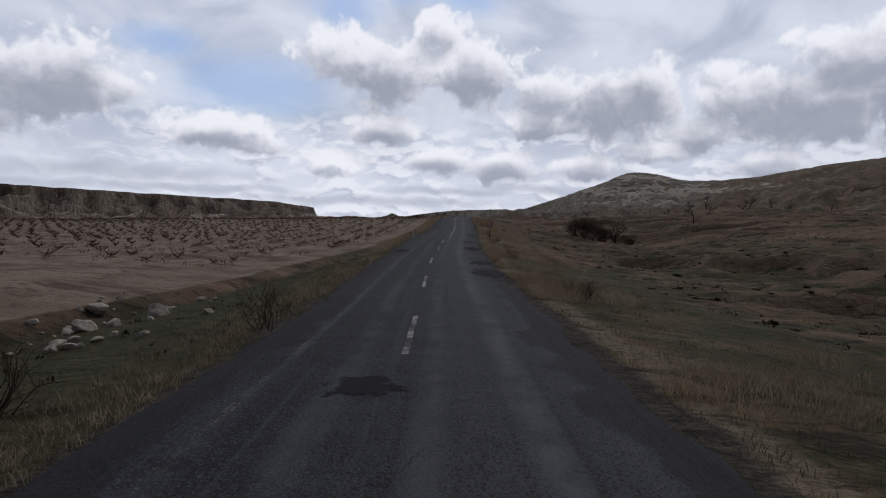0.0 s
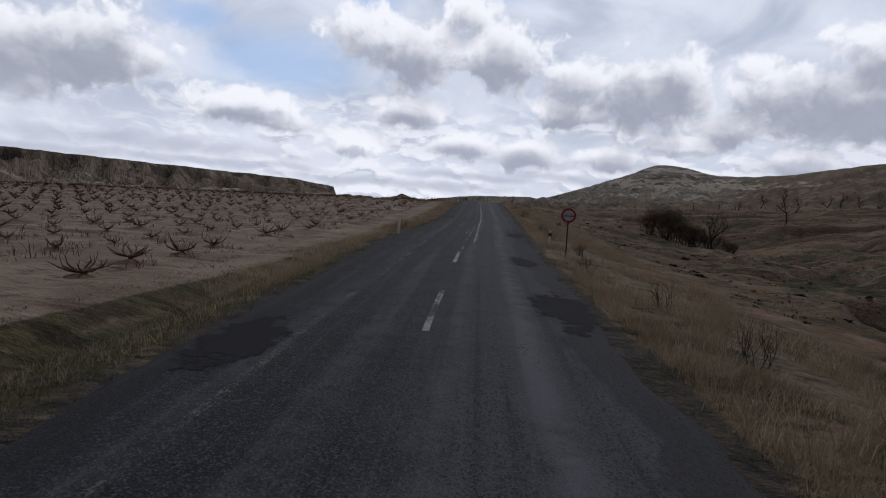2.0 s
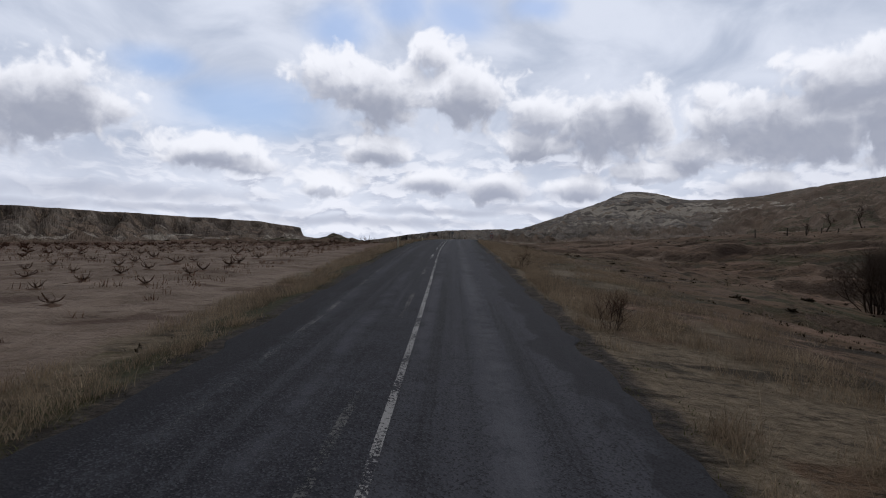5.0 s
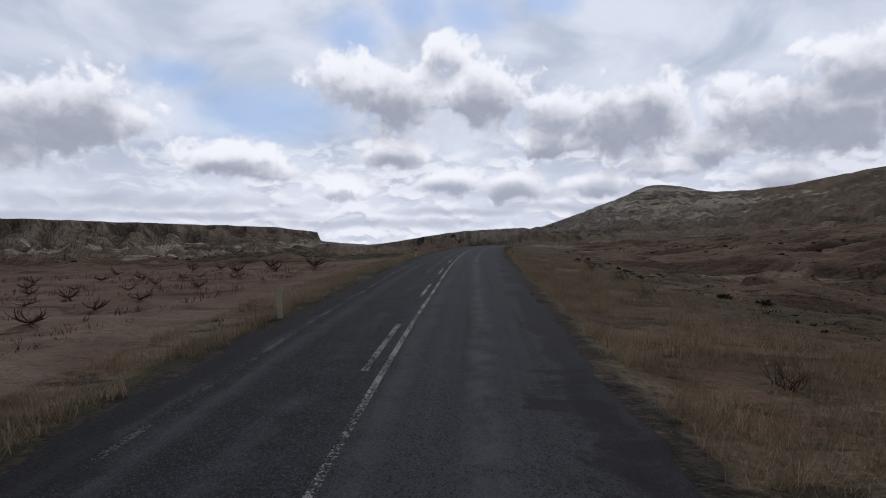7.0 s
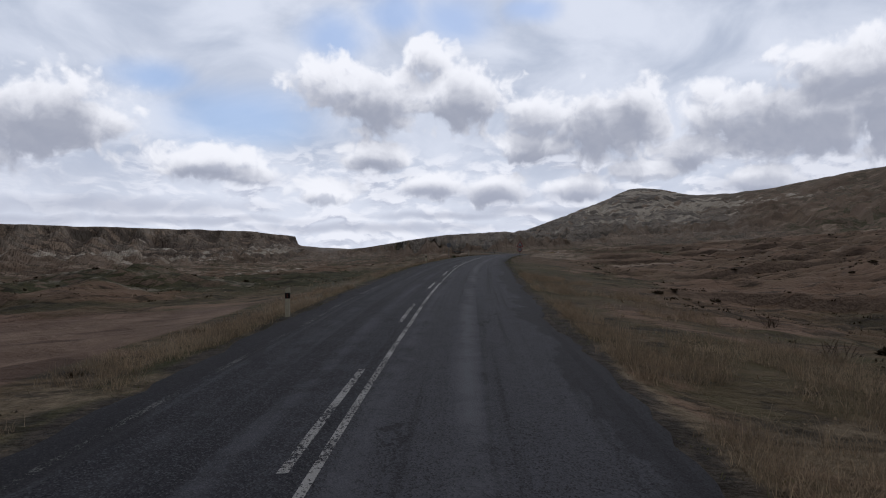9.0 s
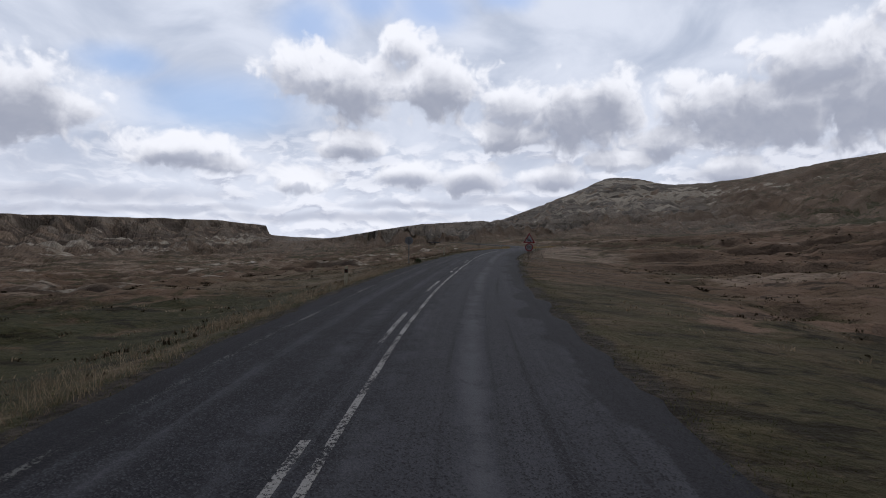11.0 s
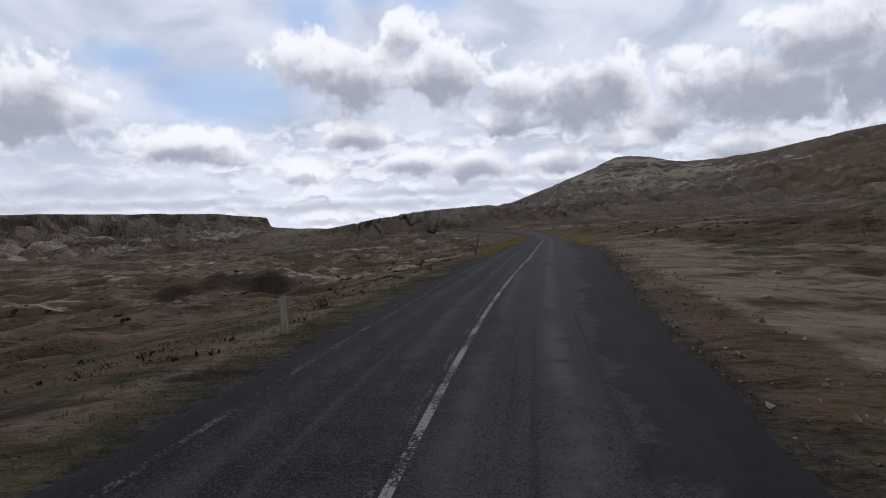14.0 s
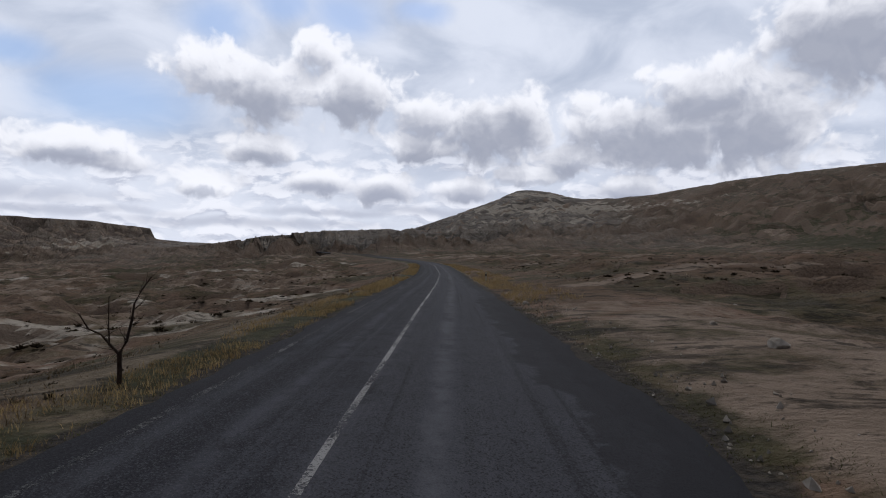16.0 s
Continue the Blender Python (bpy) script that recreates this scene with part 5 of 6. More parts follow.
def vine_sticks(rng):
    """Trunk, arms and the canes of each arm, as rows of points with radii."""
    top = Vector((rng.gauss(0, 0.02), rng.gauss(0, 0.02), rng.uniform(0.10, 0.18)))
    trunk = ([Vector((0, 0, -0.1)), top * 0.5 + Vector((rng.gauss(0, 0.03), rng.gauss(0, 0.03), 0)), top, top + Vector((0, 0, 0.04))], [0.080, 0.068, 0.062, 0.03])
    arms = []
    for k in range(rng.randint(6, 9)):
        a = 2 * math.pi * k / 6 + rng.gauss(0, 0.4)
        p, d, r = top.copy(), Vector((math.cos(a), math.sin(a), rng.uniform(-0.05, 0.25))).normalized(), rng.uniform(0.030, 0.042)
        pts, radii = [p.copy()], [r]
        for step in range(4):
            p = p + d * rng.uniform(0.08, 0.15)
            r *= 0.86
            pts.append(p.copy()), radii.append(r)
            d = (d + Vector((rng.gauss(0, 0.3), rng.gauss(0, 0.3), rng.uniform(0.05, 0.38)))).normalized()
        canes = []
        for _ in range(rng.randint(1, 2)):
            e = (d + Vector((rng.gauss(0, 0.5), rng.gauss(0, 0.5), rng.uniform(0.1, 0.6)))).normalized()
            q = [p.copy()]
            for _ in range(3):
                q.append(q[-1] + e * rng.uniform(0.04, 0.11))
                e = (e + Vector((rng.gauss(0, 0.25), rng.gauss(0, 0.25), 0.1))).normalized()
            canes.append((q, [r * 0.6, r * 0.45, r * 0.35, r * 0.2]))
        arms.append((pts, radii, canes))
    return trunk, arms


def vine(seed):
    rng = random.Random(seed)
    trunk, arms = vine_sticks(rng)
    v = base("grapevine", "gnarled leafless bush vine on a low heap of brown earth", "grapevine", "pruned vines in the vineyard")
    soup("trunk", *chain(*trunk, 8), M_VINE, v, smooth=True)
    for pts, radii, canes in arms:
        arm = soup("arm", *chain(pts, radii, 6), M_VINE, v, smooth=True)
        for q, rr in canes:
            soup("cane", *chain(q, rr, 4), M_REDTWIG, arm, "thin bare cane")
    bm = bmesh.new()
    bmesh.ops.create_grid(bm, x_segments=14, y_segments=14, size=0.85)
    off = Vector((seed * 3.1, 0, 0))
    for w in bm.verts:
        r = w.co.length
        w.co.z = 0.14 * math.exp(-(r / 0.42) ** 2) - 0.05 + 0.05 * noise.noise(w.co * 4 + off)
    part("mound", bm, M_EARTH, v, "low mound of brown earth", True)
    return v


vines = [vine(600 + k) for k in range(6)]
vrng = random.Random(77)
placed, far_trunks = 0, []
for row in range(40):
    for k in range(54):
        x = -8.4 - row * 2.9 + vrng.gauss(0, 0.2)
        y = 28.5 + k * 2.8 + (row % 2) * 0.9 + vrng.gauss(0, 0.3)
        x += (y - 100) * 0.012
        u = x - float(road_x(y))
        if y > 153 or -u < float(field_edge(y)) + 2.2 or vrng.random() < 0.14 or y < 30 - row * 0.2:
            continue
        if y > 146 and row > 3 + (170 - y) * 0.5:
            continue
        size = vrng.uniform(0.55, 0.85)
        z = land_z(x, y)
        if row < 5 and placed < 230:
            src = vines[placed % 6]
            m = pose(x, y, z, 0, 0, vrng.uniform(0, 360))
            if placed < 6:
                src.matrix_world = m
            else:
                copy_thing(src, m).scale = (size, size, size * vrng.uniform(0.85, 1.2))
            placed += 1
        else:
            far_trunks.append((pose(x, y, z, 0, 0, vrng.uniform(0, 360)) @ Matrix.Scale(size, 4), vrng.randrange(6)))
for x, y, size in ((-11.6, 168.3, 1.25), (-6.6, 162.4, 1.4), (-7.6, 166.2, 1.25), (-10.6, 157.8, 1.1), (-8.3, 158.5, 1.15), (-14.6, 165.6, 1.05), (-16.4, 164.8, 0.95), (-19.5, 160.0, 1.0)):
    copy_thing(vines[int(size * 100) % 6], pose(x, y, land_z(x, y), 0, 0, size * 900)).scale = (size, size, size * 1.15)
protos = []
for k in range(6):
    trunk, arms = vine_sticks(random.Random(600 + k))
    sticks = [trunk] + [(p, r) for p, r, _ in arms] + [c for _, _, canes in arms for c in canes]
    protos.append(np.array([(*a, *b, ra * 1.2, rb * 1.2) for p, r in sticks for a, b, ra, rb in zip(p, p[1:], r, r[1:])]))
gathered = []
for m, k in far_trunks:
    q = protos[k].copy()
    r = np.array(m.to_3x3())
    q[:, :3], q[:, 3:6] = q[:, :3] @ r.T + np.array(m.translation), q[:, 3:6] @ r.T + np.array(m.translation)
    gathered.append(q)
tagged(soup("far_vines", *tubes(np.concatenate(gathered), 3), M_REDTWIG), "rows of bare brown vines across the vineyard", "grapevines", kind="stuff")


# ---------------------------------------------------------------- bare trees and bushes
def bare_tree(name, label, category, seed, height, levels=4, stems=1, radius=0.1, spread=0.5, group="", mat=None, lift=0.14, forks=3):
    rng = random.Random(seed)
    out = []
    for k in range(stems):
        a = rng.uniform(0, 6.28)
        start = Vector((math.cos(a), math.sin(a), 0)) * (0.12 * height * (k > 0) * rng.uniform(0.2, 1.0))
        way = Vector((math.cos(a) * spread * rng.uniform(0.3, 1), math.sin(a) * spread * rng.uniform(0.3, 1), 1.0))
        grow(rng, start - Vector((0, 0, 0.15)), way, height * 0.42, radius, levels, out, forks, 0.35, 0.66, lift)
    rows = np.array(out)
    high = rows[:, 5].max()
    rows[:, :6] *= height / high
    t = base(name, label, category, group)
    thick = rows[:, 8] >= levels - 1
    soup("trunk", *tubes(rows[thick][:, :8], 7), M_BARK, t, smooth=True)
    soup("crown", *tubes(rows[~thick][:, :8], 3), mat or M_TWIG, t, "fine bare twigs")
    return t


ORCHARD = [(67, 164, 4.6, 1), (80, 186, 4.0, 2), (92, 213, 6.2, 3), (104, 208, 5.0, 1), (110, 222, 5.4, 2), (122, 230, 6.0, 3), (138, 243, 4.6, 1), (86, 216, 4.4, 2), (150, 236, 4.2, 3), (75, 205, 3.2, 1)]
trees = {}
for n, (x, y, h, kind) in enumerate(ORCHARD):
    where = put(x, y, n * 67, 0.1)
    if kind not in trees:
        trees[kind] = bare_tree("orchard_tree", "leafless dark fruit tree with a low wide crown", "tree", 700 + kind, h, 4, 1, 0.16, 0.35, "bare trees in the old orchard", lift=0.02)
        trees[kind].matrix_world = where
        trees[kind]["h"] = h
    else:
        s = h / trees[kind]["h"]
        copy_thing(trees[kind], where).scale = (s, s, s)
for kind in trees:
    del trees[kind]["h"]

# thicket down in the gully
THICKET = [(26.6, 115.0, 3.3, 11), (28.4, 117.0, 3.0, 12), (24.9, 116.5, 2.1, 13), (27.4, 118.6, 3.1, 14), (29.6, 114.2, 2.0, 15), (30.6, 120.0, 2.5, 16), (33.8, 118.4, 2.2, 17), (31.4, 117.6, 2.3, 18), (35.6, 116.4, 1.3, 19)]
for n, (x, y, h, seed) in enumerate(THICKET):
    b = bare_tree("gully_bush", "dense leafless brown bush in the gully", "bush", 720 + seed, h * 1.6, 4, 18, 0.036, 0.55, "bushes of the thicket", M_BRUSH, 0.08)
    b.matrix_world = put(x, y, n * 40, 0.1)

gully_tree = bare_tree("gully_tree", "leafless dark tree with two leaning trunks in the thicket", "tree", 733, 5.4, 4, 2, 0.13, 0.5, "", M_BARK, 0.10)
gully_tree.matrix_world = put(32.4, 116.0, 30, 0.1)

sapling = bare_tree("roadside_sapling", "small forked leafless tree beside the road", "tree", 741, 1.2, 1, 1, 0.05, 0.1)
for child in list(sapling.children):
    bpy.data.objects.remove(child)
srng = random.Random(5)
limbs, twigs, paths = [], [], []
fork = Vector((0.02, 0, 0.80))
limbs += [(0, 0, -0.2, 0.03, 0, 0.35, 0.062, 0.052), (0.03, 0, 0.35, *fork, 0.052, 0.05)]
for a, path in enumerate(([(0.16, 0, 1.08), (0.24, 0.05, 1.5), (0.30, 0.0, 1.85), (0.46, -0.05, 2.15), (0.62, 0, 2.4)], [(-0.18, 0.05, 1.0), (-0.36, 0.1, 1.2), (-0.58, 0.05, 1.32), (-0.78, 0.1, 1.62)], [(-0.2, 0.04, 1.35), (-0.22, 0.1, 1.75), (-0.20, 0.05, 2.0)])):
    p, r = (fork if a < 2 else Vector((-0.18, 0.05, 1.0))), (0.042, 0.034, 0.016)[a]
    run = []
    paths.append(run)
    for q in path:
        q = Vector(q)
        run.append((*p, *q, r, r * 0.8))
        for _ in range(3):
            d = ((q - p).normalized() * 0.6 + Vector((srng.gauss(0, 0.5), srng.gauss(0, 0.5), srng.uniform(0, 0.5)))).normalized()
            s = p.lerp(q, srng.uniform(0.4, 1.0))
            e = s + d * srng.uniform(0.12, 0.3)
            twigs.append((*s, *e, r * 0.3, r * 0.15))
            twigs.append((*e, *(e + (d + Vector((srng.gauss(0, 0.5), 0, 0.3))) * 0.12), r * 0.15, r * 0.1))
        p, r = q, r * 0.8
soup("trunk", *chain([l[:3] for l in limbs[:2]] + [limbs[1][3:6]], [0.062, 0.052, 0.05], 8), M_BARK, sapling, smooth=True)
for run in paths:
    soup("limb", *chain([l[:3] for l in run] + [run[-1][3:6]], [l[6] for l in run] + [run[-1][7]], 7), M_BARK, sapling, smooth=True)
soup("crown", *tubes(twigs, 4), M_TWIG, sapling, "fine bare twigs")
sapling.matrix_world = put(16.32, 284.1, 0, 0.12) @ Matrix.Scale(0.83, 4)


def dry_bush(name, label, x, y, h, seed, mat, stems=9, levels=2, group="dead plants on the verges"):
    b = bare_tree(name, label, "dry plant", seed, h, levels, stems, 0.012, 0.55, group, mat, 0.12, 2)
    b.matrix_world = put(x, y, seed * 37 % 360)
    return b


DEAD = [
    (4.6, 19.4, 0.8, 1), (4.9, 20.6, 0.7, 1), (4.5, 21.4, 0.6, 1), (-5.8, 7.6, 1.2, 1), (-6.6, 8.4, 1.0, 1), (-3.7, 12.6, 1.15, 0), (-3.9, 14.2, 0.9, 0), (-6.2, 6.4, 1.3, 1), (4.7, 40.5, 0.7, 1), (5.0, 44.5, 0.8, 1), (5.3, 50.0, 0.8, 1), (4.9, 58.0, 0.7, 1), (5.6, 63.5, 0.7, 0),
    (5.9, 65.4, 0.6, 1), (5.3, 72.0, 0.75, 1), (5.6, 78.5, 0.9, 1), (6.0, 98.6, 0.9, 1), (6.8, 100.8, 0.8, 1), (6.3, 115.0, 0.7, 0), (7.2, 121.0, 0.6, 1), (6.1, 239.2, 0.55, 1), (9.2, 257.0, 0.5, 1),
    (-3.6, 70.5, 0.8, 1), (12.4, 160, 0.7, 1), (14.0, 168.0, 0.6, 0), (8.6, 129.0, 0.6, 1), (10.5, 142.0, 0.7, 0), (12.0, 151.0, 0.7, 1), (16.8, 176.0, 0.6, 1),
]
for n, (x, y, h, red) in enumerate(DEAD):
    dry_bush("dead_thistle" if red else "dry_stalks", "dead dark-brown weed in the tall dry grass" if red else "clump of tall straw-coloured dry stalks", x, y, h, 760 + n, M_REDTWIG if red else M_STALK)

# one green shrub at the foot of the sign
shrub = bare_tree("green_shrub", "small leafy dark-green shrub at the foot of a sign post", "shrub", 751, 0.34, 2, 12, 0.006, 1.1, "", M_STALK, 0.05, 2)
lrng = np.random.default_rng(75)
ang, far_out = lrng.uniform(0, 2 * np.pi, 1500), lrng.uniform(0, 1, 1500) ** 0.6
core = np.stack([np.cos(ang) * far_out * 0.26, np.sin(ang) * far_out * 0.22, 0.03 + lrng.uniform(0, 1, 1500) * 0.30 * (1 - far_out**2) + 0.05 * lrng.normal(0, 1, 1500) ** 2 * 0.4], -1)
a, b = lrng.normal(0, 0.016, (1500, 3)), lrng.normal(0, 0.010, (1500, 3))
soup("foliage", np.stack([core - a, core + b, core + a, core - b], 1).reshape(-1, 3), np.arange(6000).reshape(-1, 4), M_LEAF, shrub, "small dark-green leaves")
shrub.matrix_world = put(6.35, 233.0, 20, 0.02)

# stakes of an old fence on the slope
stakes = [(66, 196), (72, 200), (78, 205), (84, 209), (97, 220), (101, 279), (58, 192)]
for n, (x, y) in enumerate(stakes):
    bm = pipe(0.09, -0.3, 1.5, n=8)
    for v in bm.verts:
        v.co.x += 0.03 * math.sin(v.co.z * 5 + n)
    tagged(part("fence_stake", bm, M_WOOD), "lone weathered wooden stake on the slope", "stake", "stakes of an old fence").matrix_world = put(x, y, n * 30)


# ---------------------------------------------------------------- grass and scrub
def grass(name, label, xs, ys, heights, blades, width, mat, seed, lean=0.35, category="grass"):
    """Tufts of bent, tapering blades at the places given."""
    g = np.random.default_rng(seed)
    n = len(xs)
    zs = land(xs, ys)[0]
    root = np.repeat(np.stack([xs, ys, zs - 0.03], -1), blades, 0)
    m = n * blades
    root[:, :2] += g.normal(0, 0.10, (m, 2))
    h = np.repeat(heights, blades) * g.uniform(0.55, 1.1, m)
    a = g.uniform(0, 2 * np.pi, m)
    out = np.stack([np.cos(a), np.sin(a), 0 * a], -1)
    side = np.stack([-np.sin(a), np.cos(a), 0 * a], -1) * (width * g.uniform(0.6, 1.3, m))[:, None]
    l = (lean * g.uniform(0.3, 1.5, m) * h)[:, None]
    up = np.array([0, 0, 1.0])
    mid = root + up * (h * 0.6)[:, None] + out * l * 0.4
    tip = root + up * h[:, None] + out * l
    v = np.stack([root - side, root + side, mid + side * 0.7, mid - side * 0.7, tip], 1).reshape(-1, 3)
    k = np.arange(m)[:, None] * 5
    tris = np.concatenate([k + np.array([[0, 1, 2]]), k + np.array([[0, 2, 3]]), k + np.array([[3, 2, 4]])])
    return tagged(soup(name, v, tris, mat), label, category, kind="stuff")


def strip_points(g, n, y0, y1, inner, outer, sign, power=1.4):
    ys = g.uniform(y0, y1, n)
    edge = np.where(sign > 0, right_edge(ys), -left_edge(ys))
    d = edge + inner + (outer - inner) * g.uniform(0, 1, n) ** power
    keep = rough_2d(ys / 3.0, d / 1.2, 3, 161) > 0.40
    return (road_x(ys) + sign * d)[keep], ys[keep], d[keep]


g = np.random.default_rng(4)
xs, ys, d = strip_points(g, 15000, 48, 236, 0.45, 2.5, -1)
keep = (ys < 184) | (g.uniform(0, 1, len(ys)) < 0.25)
xs, ys = xs[keep], ys[keep]
grass("dry_verge_grass", "tall straw-coloured dry grass along the road edge", xs, ys, 0.10 + 0.30 * g.uniform(0, 1, len(xs)) ** 1.5, 11, 0.004, M_GRASS, 41, 0.9)
xs, ys, d = strip_points(g, 1900, -4, 48, 0.3, 2.2, -1)
grass("dry_verge_grass", "thin dry grass above the roadside ditch", xs, ys, 0.08 + 0.18 * g.uniform(0, 1, len(xs)) ** 1.5, 11, 0.004, M_GRASS, 42, 0.9)
xs, ys, d = strip_points(g, 32000, 6, 192, 0.55, 6.5, 1, 1.4)
keep = rough_2d(xs / 5, ys / 3, 3, 163) > 0.33 + 0.14 * ease(d, 5, 9) + 0.16 * ease(ys, 52, 30)
tall = (0.09 + 0.37 * g.uniform(0, 1, len(xs)) ** 1.6)[keep]
xs, ys = xs[keep], ys[keep]
grass("dry_bank_grass", "tall straw-coloured dry grass over the road bank", xs, ys, tall, 14, 0.0034, M_GRASS, 43, 0.9)
xs, ys, d = strip_points(g, 7500, 280, 430, 0.3, 2.4, -1)
grass("golden_verge_grass", "tall golden dry grass along the outside of the bend", xs, ys, 0.08 + (0.10 + 0.22 * ease(ys, 285, 320)) * g.uniform(0, 1, len(xs)), 9, 0.007, M_GOLD, 44, 0.55)
xs, ys, d = strip_points(g, 3500, 300, 430, 0.6, 4.0, 1)
grass("golden_verge_grass", "golden dry grass along the road past the lay-by", xs, ys, 0.15 + 0.25 * g.uniform(0, 1, len(xs)), 9, 0.007, M_GOLD, 45, 0.55)
xs, ys, d = strip_points(g, 8000, -4, 300, 0.0, 1.1, -1)
grass("green_edge_grass", "short green grass creeping over the asphalt edge", xs, ys, 0.03 + 0.06 * g.uniform(0, 1, len(xs)), 9, 0.006, M_SHORT, 46, 1.3)
xs, ys, d = strip_points(g, 3600, -4, 300, 0.0, 0.9, 1)
grass("green_edge_grass", "short green grass creeping over the asphalt edge", xs, ys, 0.03 + 0.06 * g.uniform(0, 1, len(xs)), 9, 0.006, M_SHORT, 47, 1.3)
xs, ys, d = strip_points(g, 3200, 190, 300, 0.15, 1.6, 1)
grass("short_verge_grass", "short worn olive grass beside the road", xs, ys, 0.03 + 0.05 * g.uniform(0, 1, len(xs)), 10, 0.005, M_SHORT, 48, 1.4)
xs, ys, d = strip_points(g, 3800, -4, 62, 0.4, 6.5, 1)
grass("short_bank_grass", "short olive grass on the road bank", xs, ys, 0.05 + 0.10 * g.uniform(0, 1, len(xs)), 9, 0.005, M_SHORT, 63, 1.1)
xs, ys, d = strip_points(g, 2600, -4, 58, 0.4, 4.0, -1)
grass("short_bank_grass", "short olive grass above the roadside ditch", xs, ys, 0.05 + 0.10 * g.uniform(0, 1, len(xs)), 9, 0.005, M_SHORT, 65, 1.1)
xs, ys, d = strip_points(g, 3600, 225, 290, 0.5, 6.0, -1)
grass("dry_verge_grass", "short dry brown grass beside the road", xs, ys, 0.05 + 0.13 * g.uniform(0, 1, len(xs)) ** 2, 8, 0.005, M_STALK, 49, 0.9)


def scrub_field(name, label, n, y0, y1, d0, d1, sign, seed, low, high, mat, blades=7, width=0.03):
    h = np.random.default_rng(seed)
    ys = y0 + (y1 - y0) * h.uniform(0, 1, n)
    d = d0 * (d1 / d0) ** h.uniform(0, 1, n)
    xs = road_x(ys) + sign * d
    keep = (rough_2d(xs / 6.0, ys / 4.0, 3, 171) > 0.47)
    if sign < 0:
        keep &= (ys > 184) | (d < field_edge(ys) - 0.4)
    else:
        keep &= ~((ys > 238) & (ys < 306) & (d < 26))
    xs, ys, d = xs[keep], ys[keep], d[keep]
    return grass(name, label, xs, ys, (low + (high - low) * h.uniform(0, 1, len(xs)) ** 2) * (0.8 + d / 60), blades, width, mat, seed + 1, 0.9, "scrub")


scrub_field("low_scrub", "low dark scrub tufts on the eastern slopes", 15000, 5, 420, 11, 160, 1, 51, 0.05, 0.17, M_SCRUB)
scrub_field("low_scrub", "low dark scrub tufts on the western badlands", 11000, -2, 480, 4.5, 150, -1, 53, 0.06, 0.20, M_SCRUB)
scrub_field("pale_tufts", "short bleached grass tufts on the eastern slopes", 12000, 5, 420, 6, 120, 1, 55, 0.06, 0.20, M_GRASS, 7, 0.018)
scrub_field("pale_tufts", "short bleached grass tufts on the western badlands", 7000, 186, 460, 6, 120, -1, 57, 0.06, 0.18, M_GRASS, 7, 0.018)

# reddish dead weeds between the vines
wrng = np.random.default_rng(91)
wy = wrng.uniform(30, 165, 22000)
wd = field_edge(wy) + 2.0 + 105 * wrng.uniform(0, 1, 22000) ** 1.2
keep = (rough_2d(wd / 5, wy / 4, 3, 173) > 0.47 - 0.10 * ease(wy, 70, 110)) & (np.abs((wd / 2.9) % 1 - 0.5) > 0.12)
wx, wy = (road_x(wy) - wd)[keep], wy[keep]
grass("vineyard_weeds", "low russet dead weeds between the rows of vines", wx, wy, 0.08 + 0.30 * wrng.uniform(0, 1, len(wx)) ** 1.6, 5, 0.012, M_WEED, 92, 0.8, "weeds")


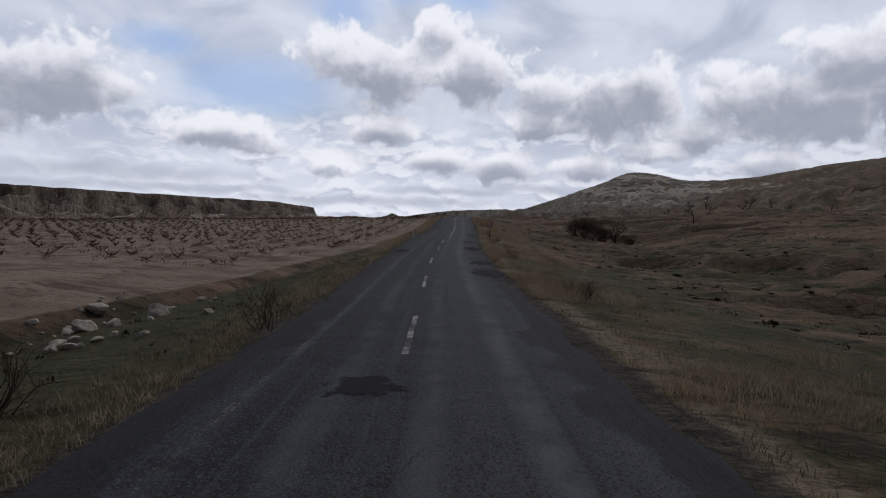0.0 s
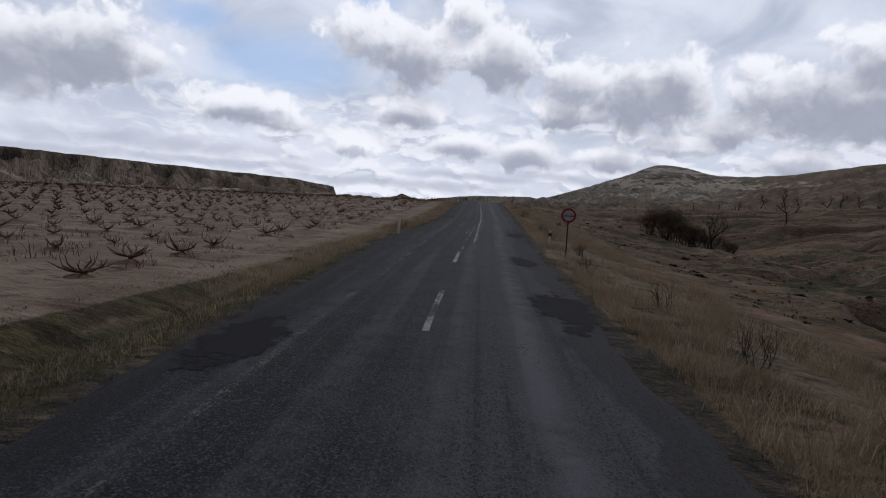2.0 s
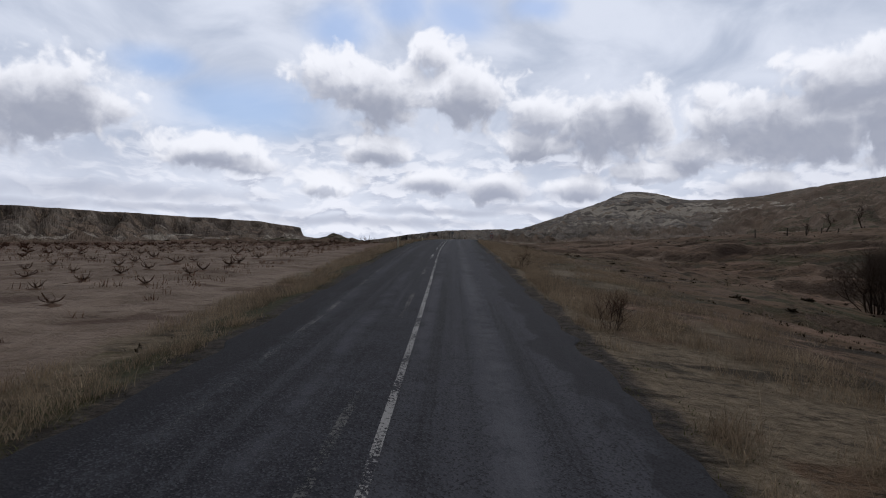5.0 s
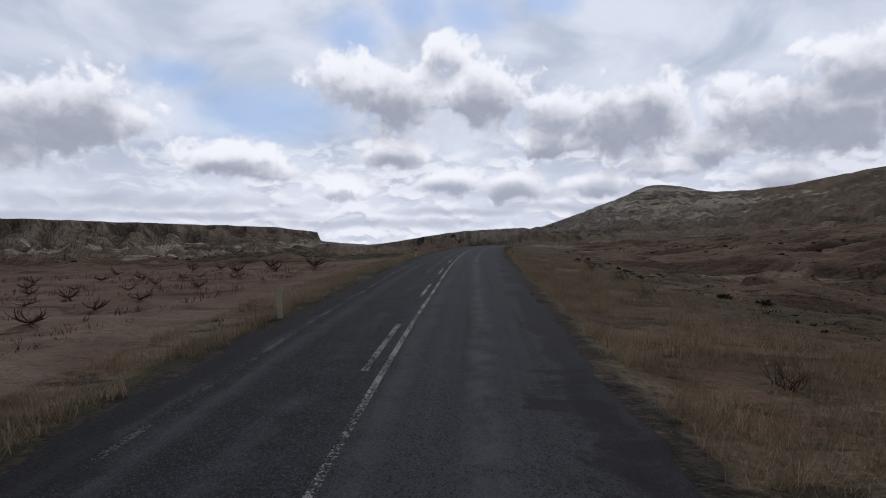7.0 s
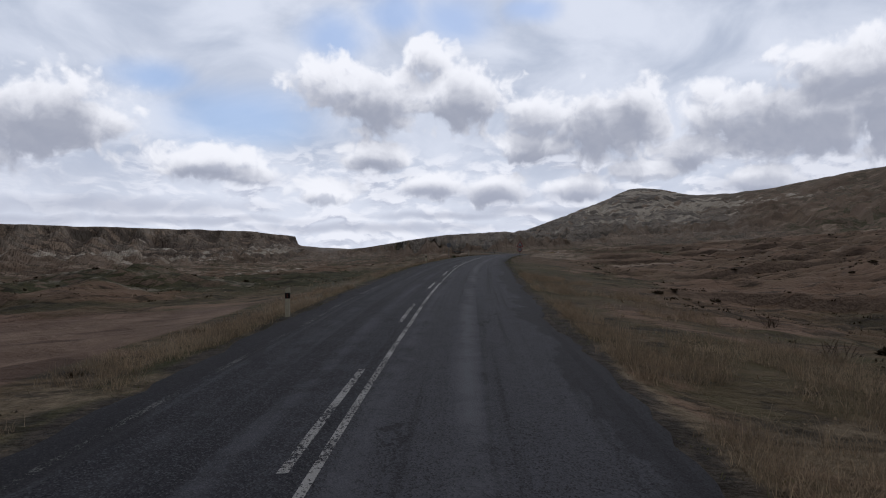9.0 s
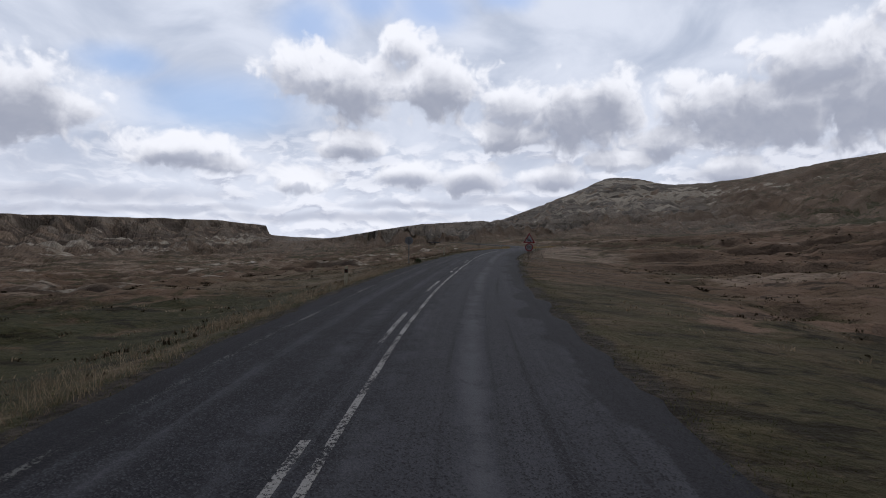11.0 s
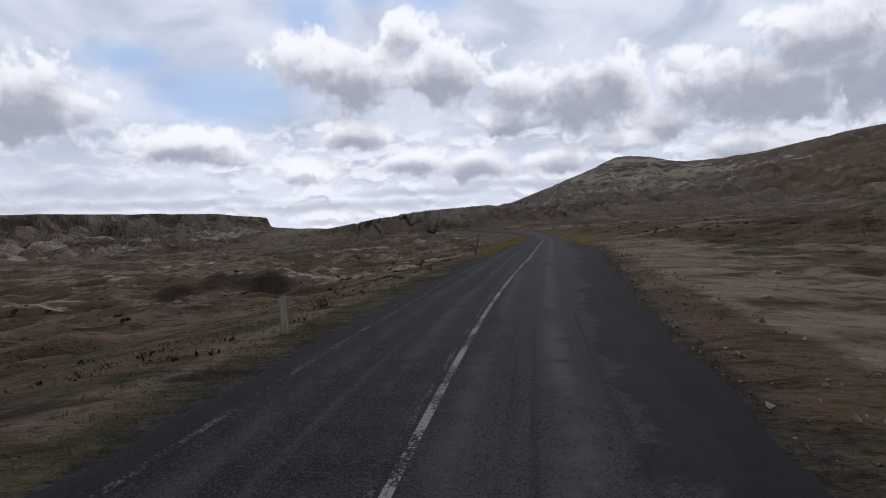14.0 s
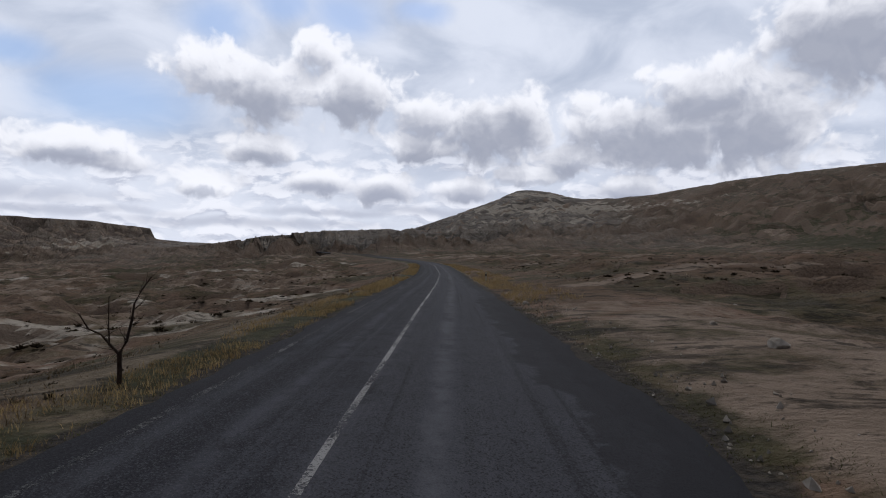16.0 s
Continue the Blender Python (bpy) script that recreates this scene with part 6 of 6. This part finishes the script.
def cushions(name, label, n, y0, y1, d0, d1, sign, seed, size, mat):
    """Low rounded thorn cushions, each a burst of short twigs."""
    h = np.random.default_rng(seed)
    ys = h.uniform(y0, y1, n)
    d = d0 * (d1 / d0) ** h.uniform(0, 1, n)
    xs = road_x(ys) + sign * d
    keep = rough_2d(xs / 13.0, ys / 8.0, 3, 181) > 0.50
    if sign < 0:
        keep &= ys > 188
    else:
        keep &= ~((ys > 238) & (ys < 306) & (d < 24))
    xs, ys = xs[keep], ys[keep]
    zs = land(xs, ys)[0]
    m, k = len(xs), 34
    r = np.repeat(size * h.uniform(0.5, 1.5, m) ** 1.4, k)
    a, e = h.uniform(0, 2 * np.pi, m * k), np.arcsin(h.uniform(0.05, 1.0, m * k))
    way = np.stack([np.cos(a) * np.cos(e) * 1.3, np.sin(a) * np.cos(e) * 1.3, np.sin(e) * 0.75], -1)
    root = np.repeat(np.stack([xs, ys, zs - 0.04], -1), k, 0)
    tip = root + way * (r * h.uniform(0.75, 1.1, m * k))[:, None]
    side = np.cross(way, h.normal(0, 1, (m * k, 3)))
    side *= (r * 0.16 / (np.linalg.norm(side, axis=1) + 1e-6))[:, None]
    mid = root * 0.35 + tip * 0.65
    v = np.stack([root, mid + side, tip, mid - side], 1).reshape(-1, 3)
    return tagged(soup(name, v, np.arange(m * k * 4).reshape(-1, 4), mat), label, "scrub", kind="stuff")


cushions("thorn_cushions", "dark rounded thorn cushions dotted over the eastern pasture", 3000, 20, 400, 12, 150, 1, 95, 0.20, M_SCRUB)
cushions("thorn_cushions", "dark rounded thorn cushions dotted over the western badlands", 2600, 190, 430, 15, 150, -1, 97, 0.24, M_SCRUB)

# rubble along the outer rim of the lay-by
rrng = np.random.default_rng(99)
ry = rrng.uniform(232, 302, 900)
rx = road_x(ry) + right_edge(ry) + 0.25 + 2.2 * rrng.uniform(0, 1, 900) ** 1.8
rs = 0.02 + 0.055 * rrng.uniform(0, 1, 900) ** 3
corner = np.array([[1, 0, 0], [0, 1, 0], [-1, 0, 0], [0, -1, 0], [0, 0, 1], [0, 0, -1]], float)
rock = np.stack([rx, ry, land(rx, ry)[0] + rs * 0.3], -1)[:, None] + corner[None] * rs[:, None, None] * rrng.uniform(0.6, 1.3, (900, 6, 1)) + rrng.normal(0, 0.3, (900, 6, 3)) * rs[:, None, None]
hull = np.array([[0, 1, 4], [1, 2, 4], [2, 3, 4], [3, 0, 4], [1, 0, 5], [2, 1, 5], [3, 2, 5], [0, 3, 5]])
tagged(soup("rubble", rock.reshape(-1, 3), (np.arange(900)[:, None, None] * 6 + hull[None]).reshape(-1, 3), M_STONE), "pale broken rubble strewn along the edge of the lay-by", "rubble", kind="stuff")
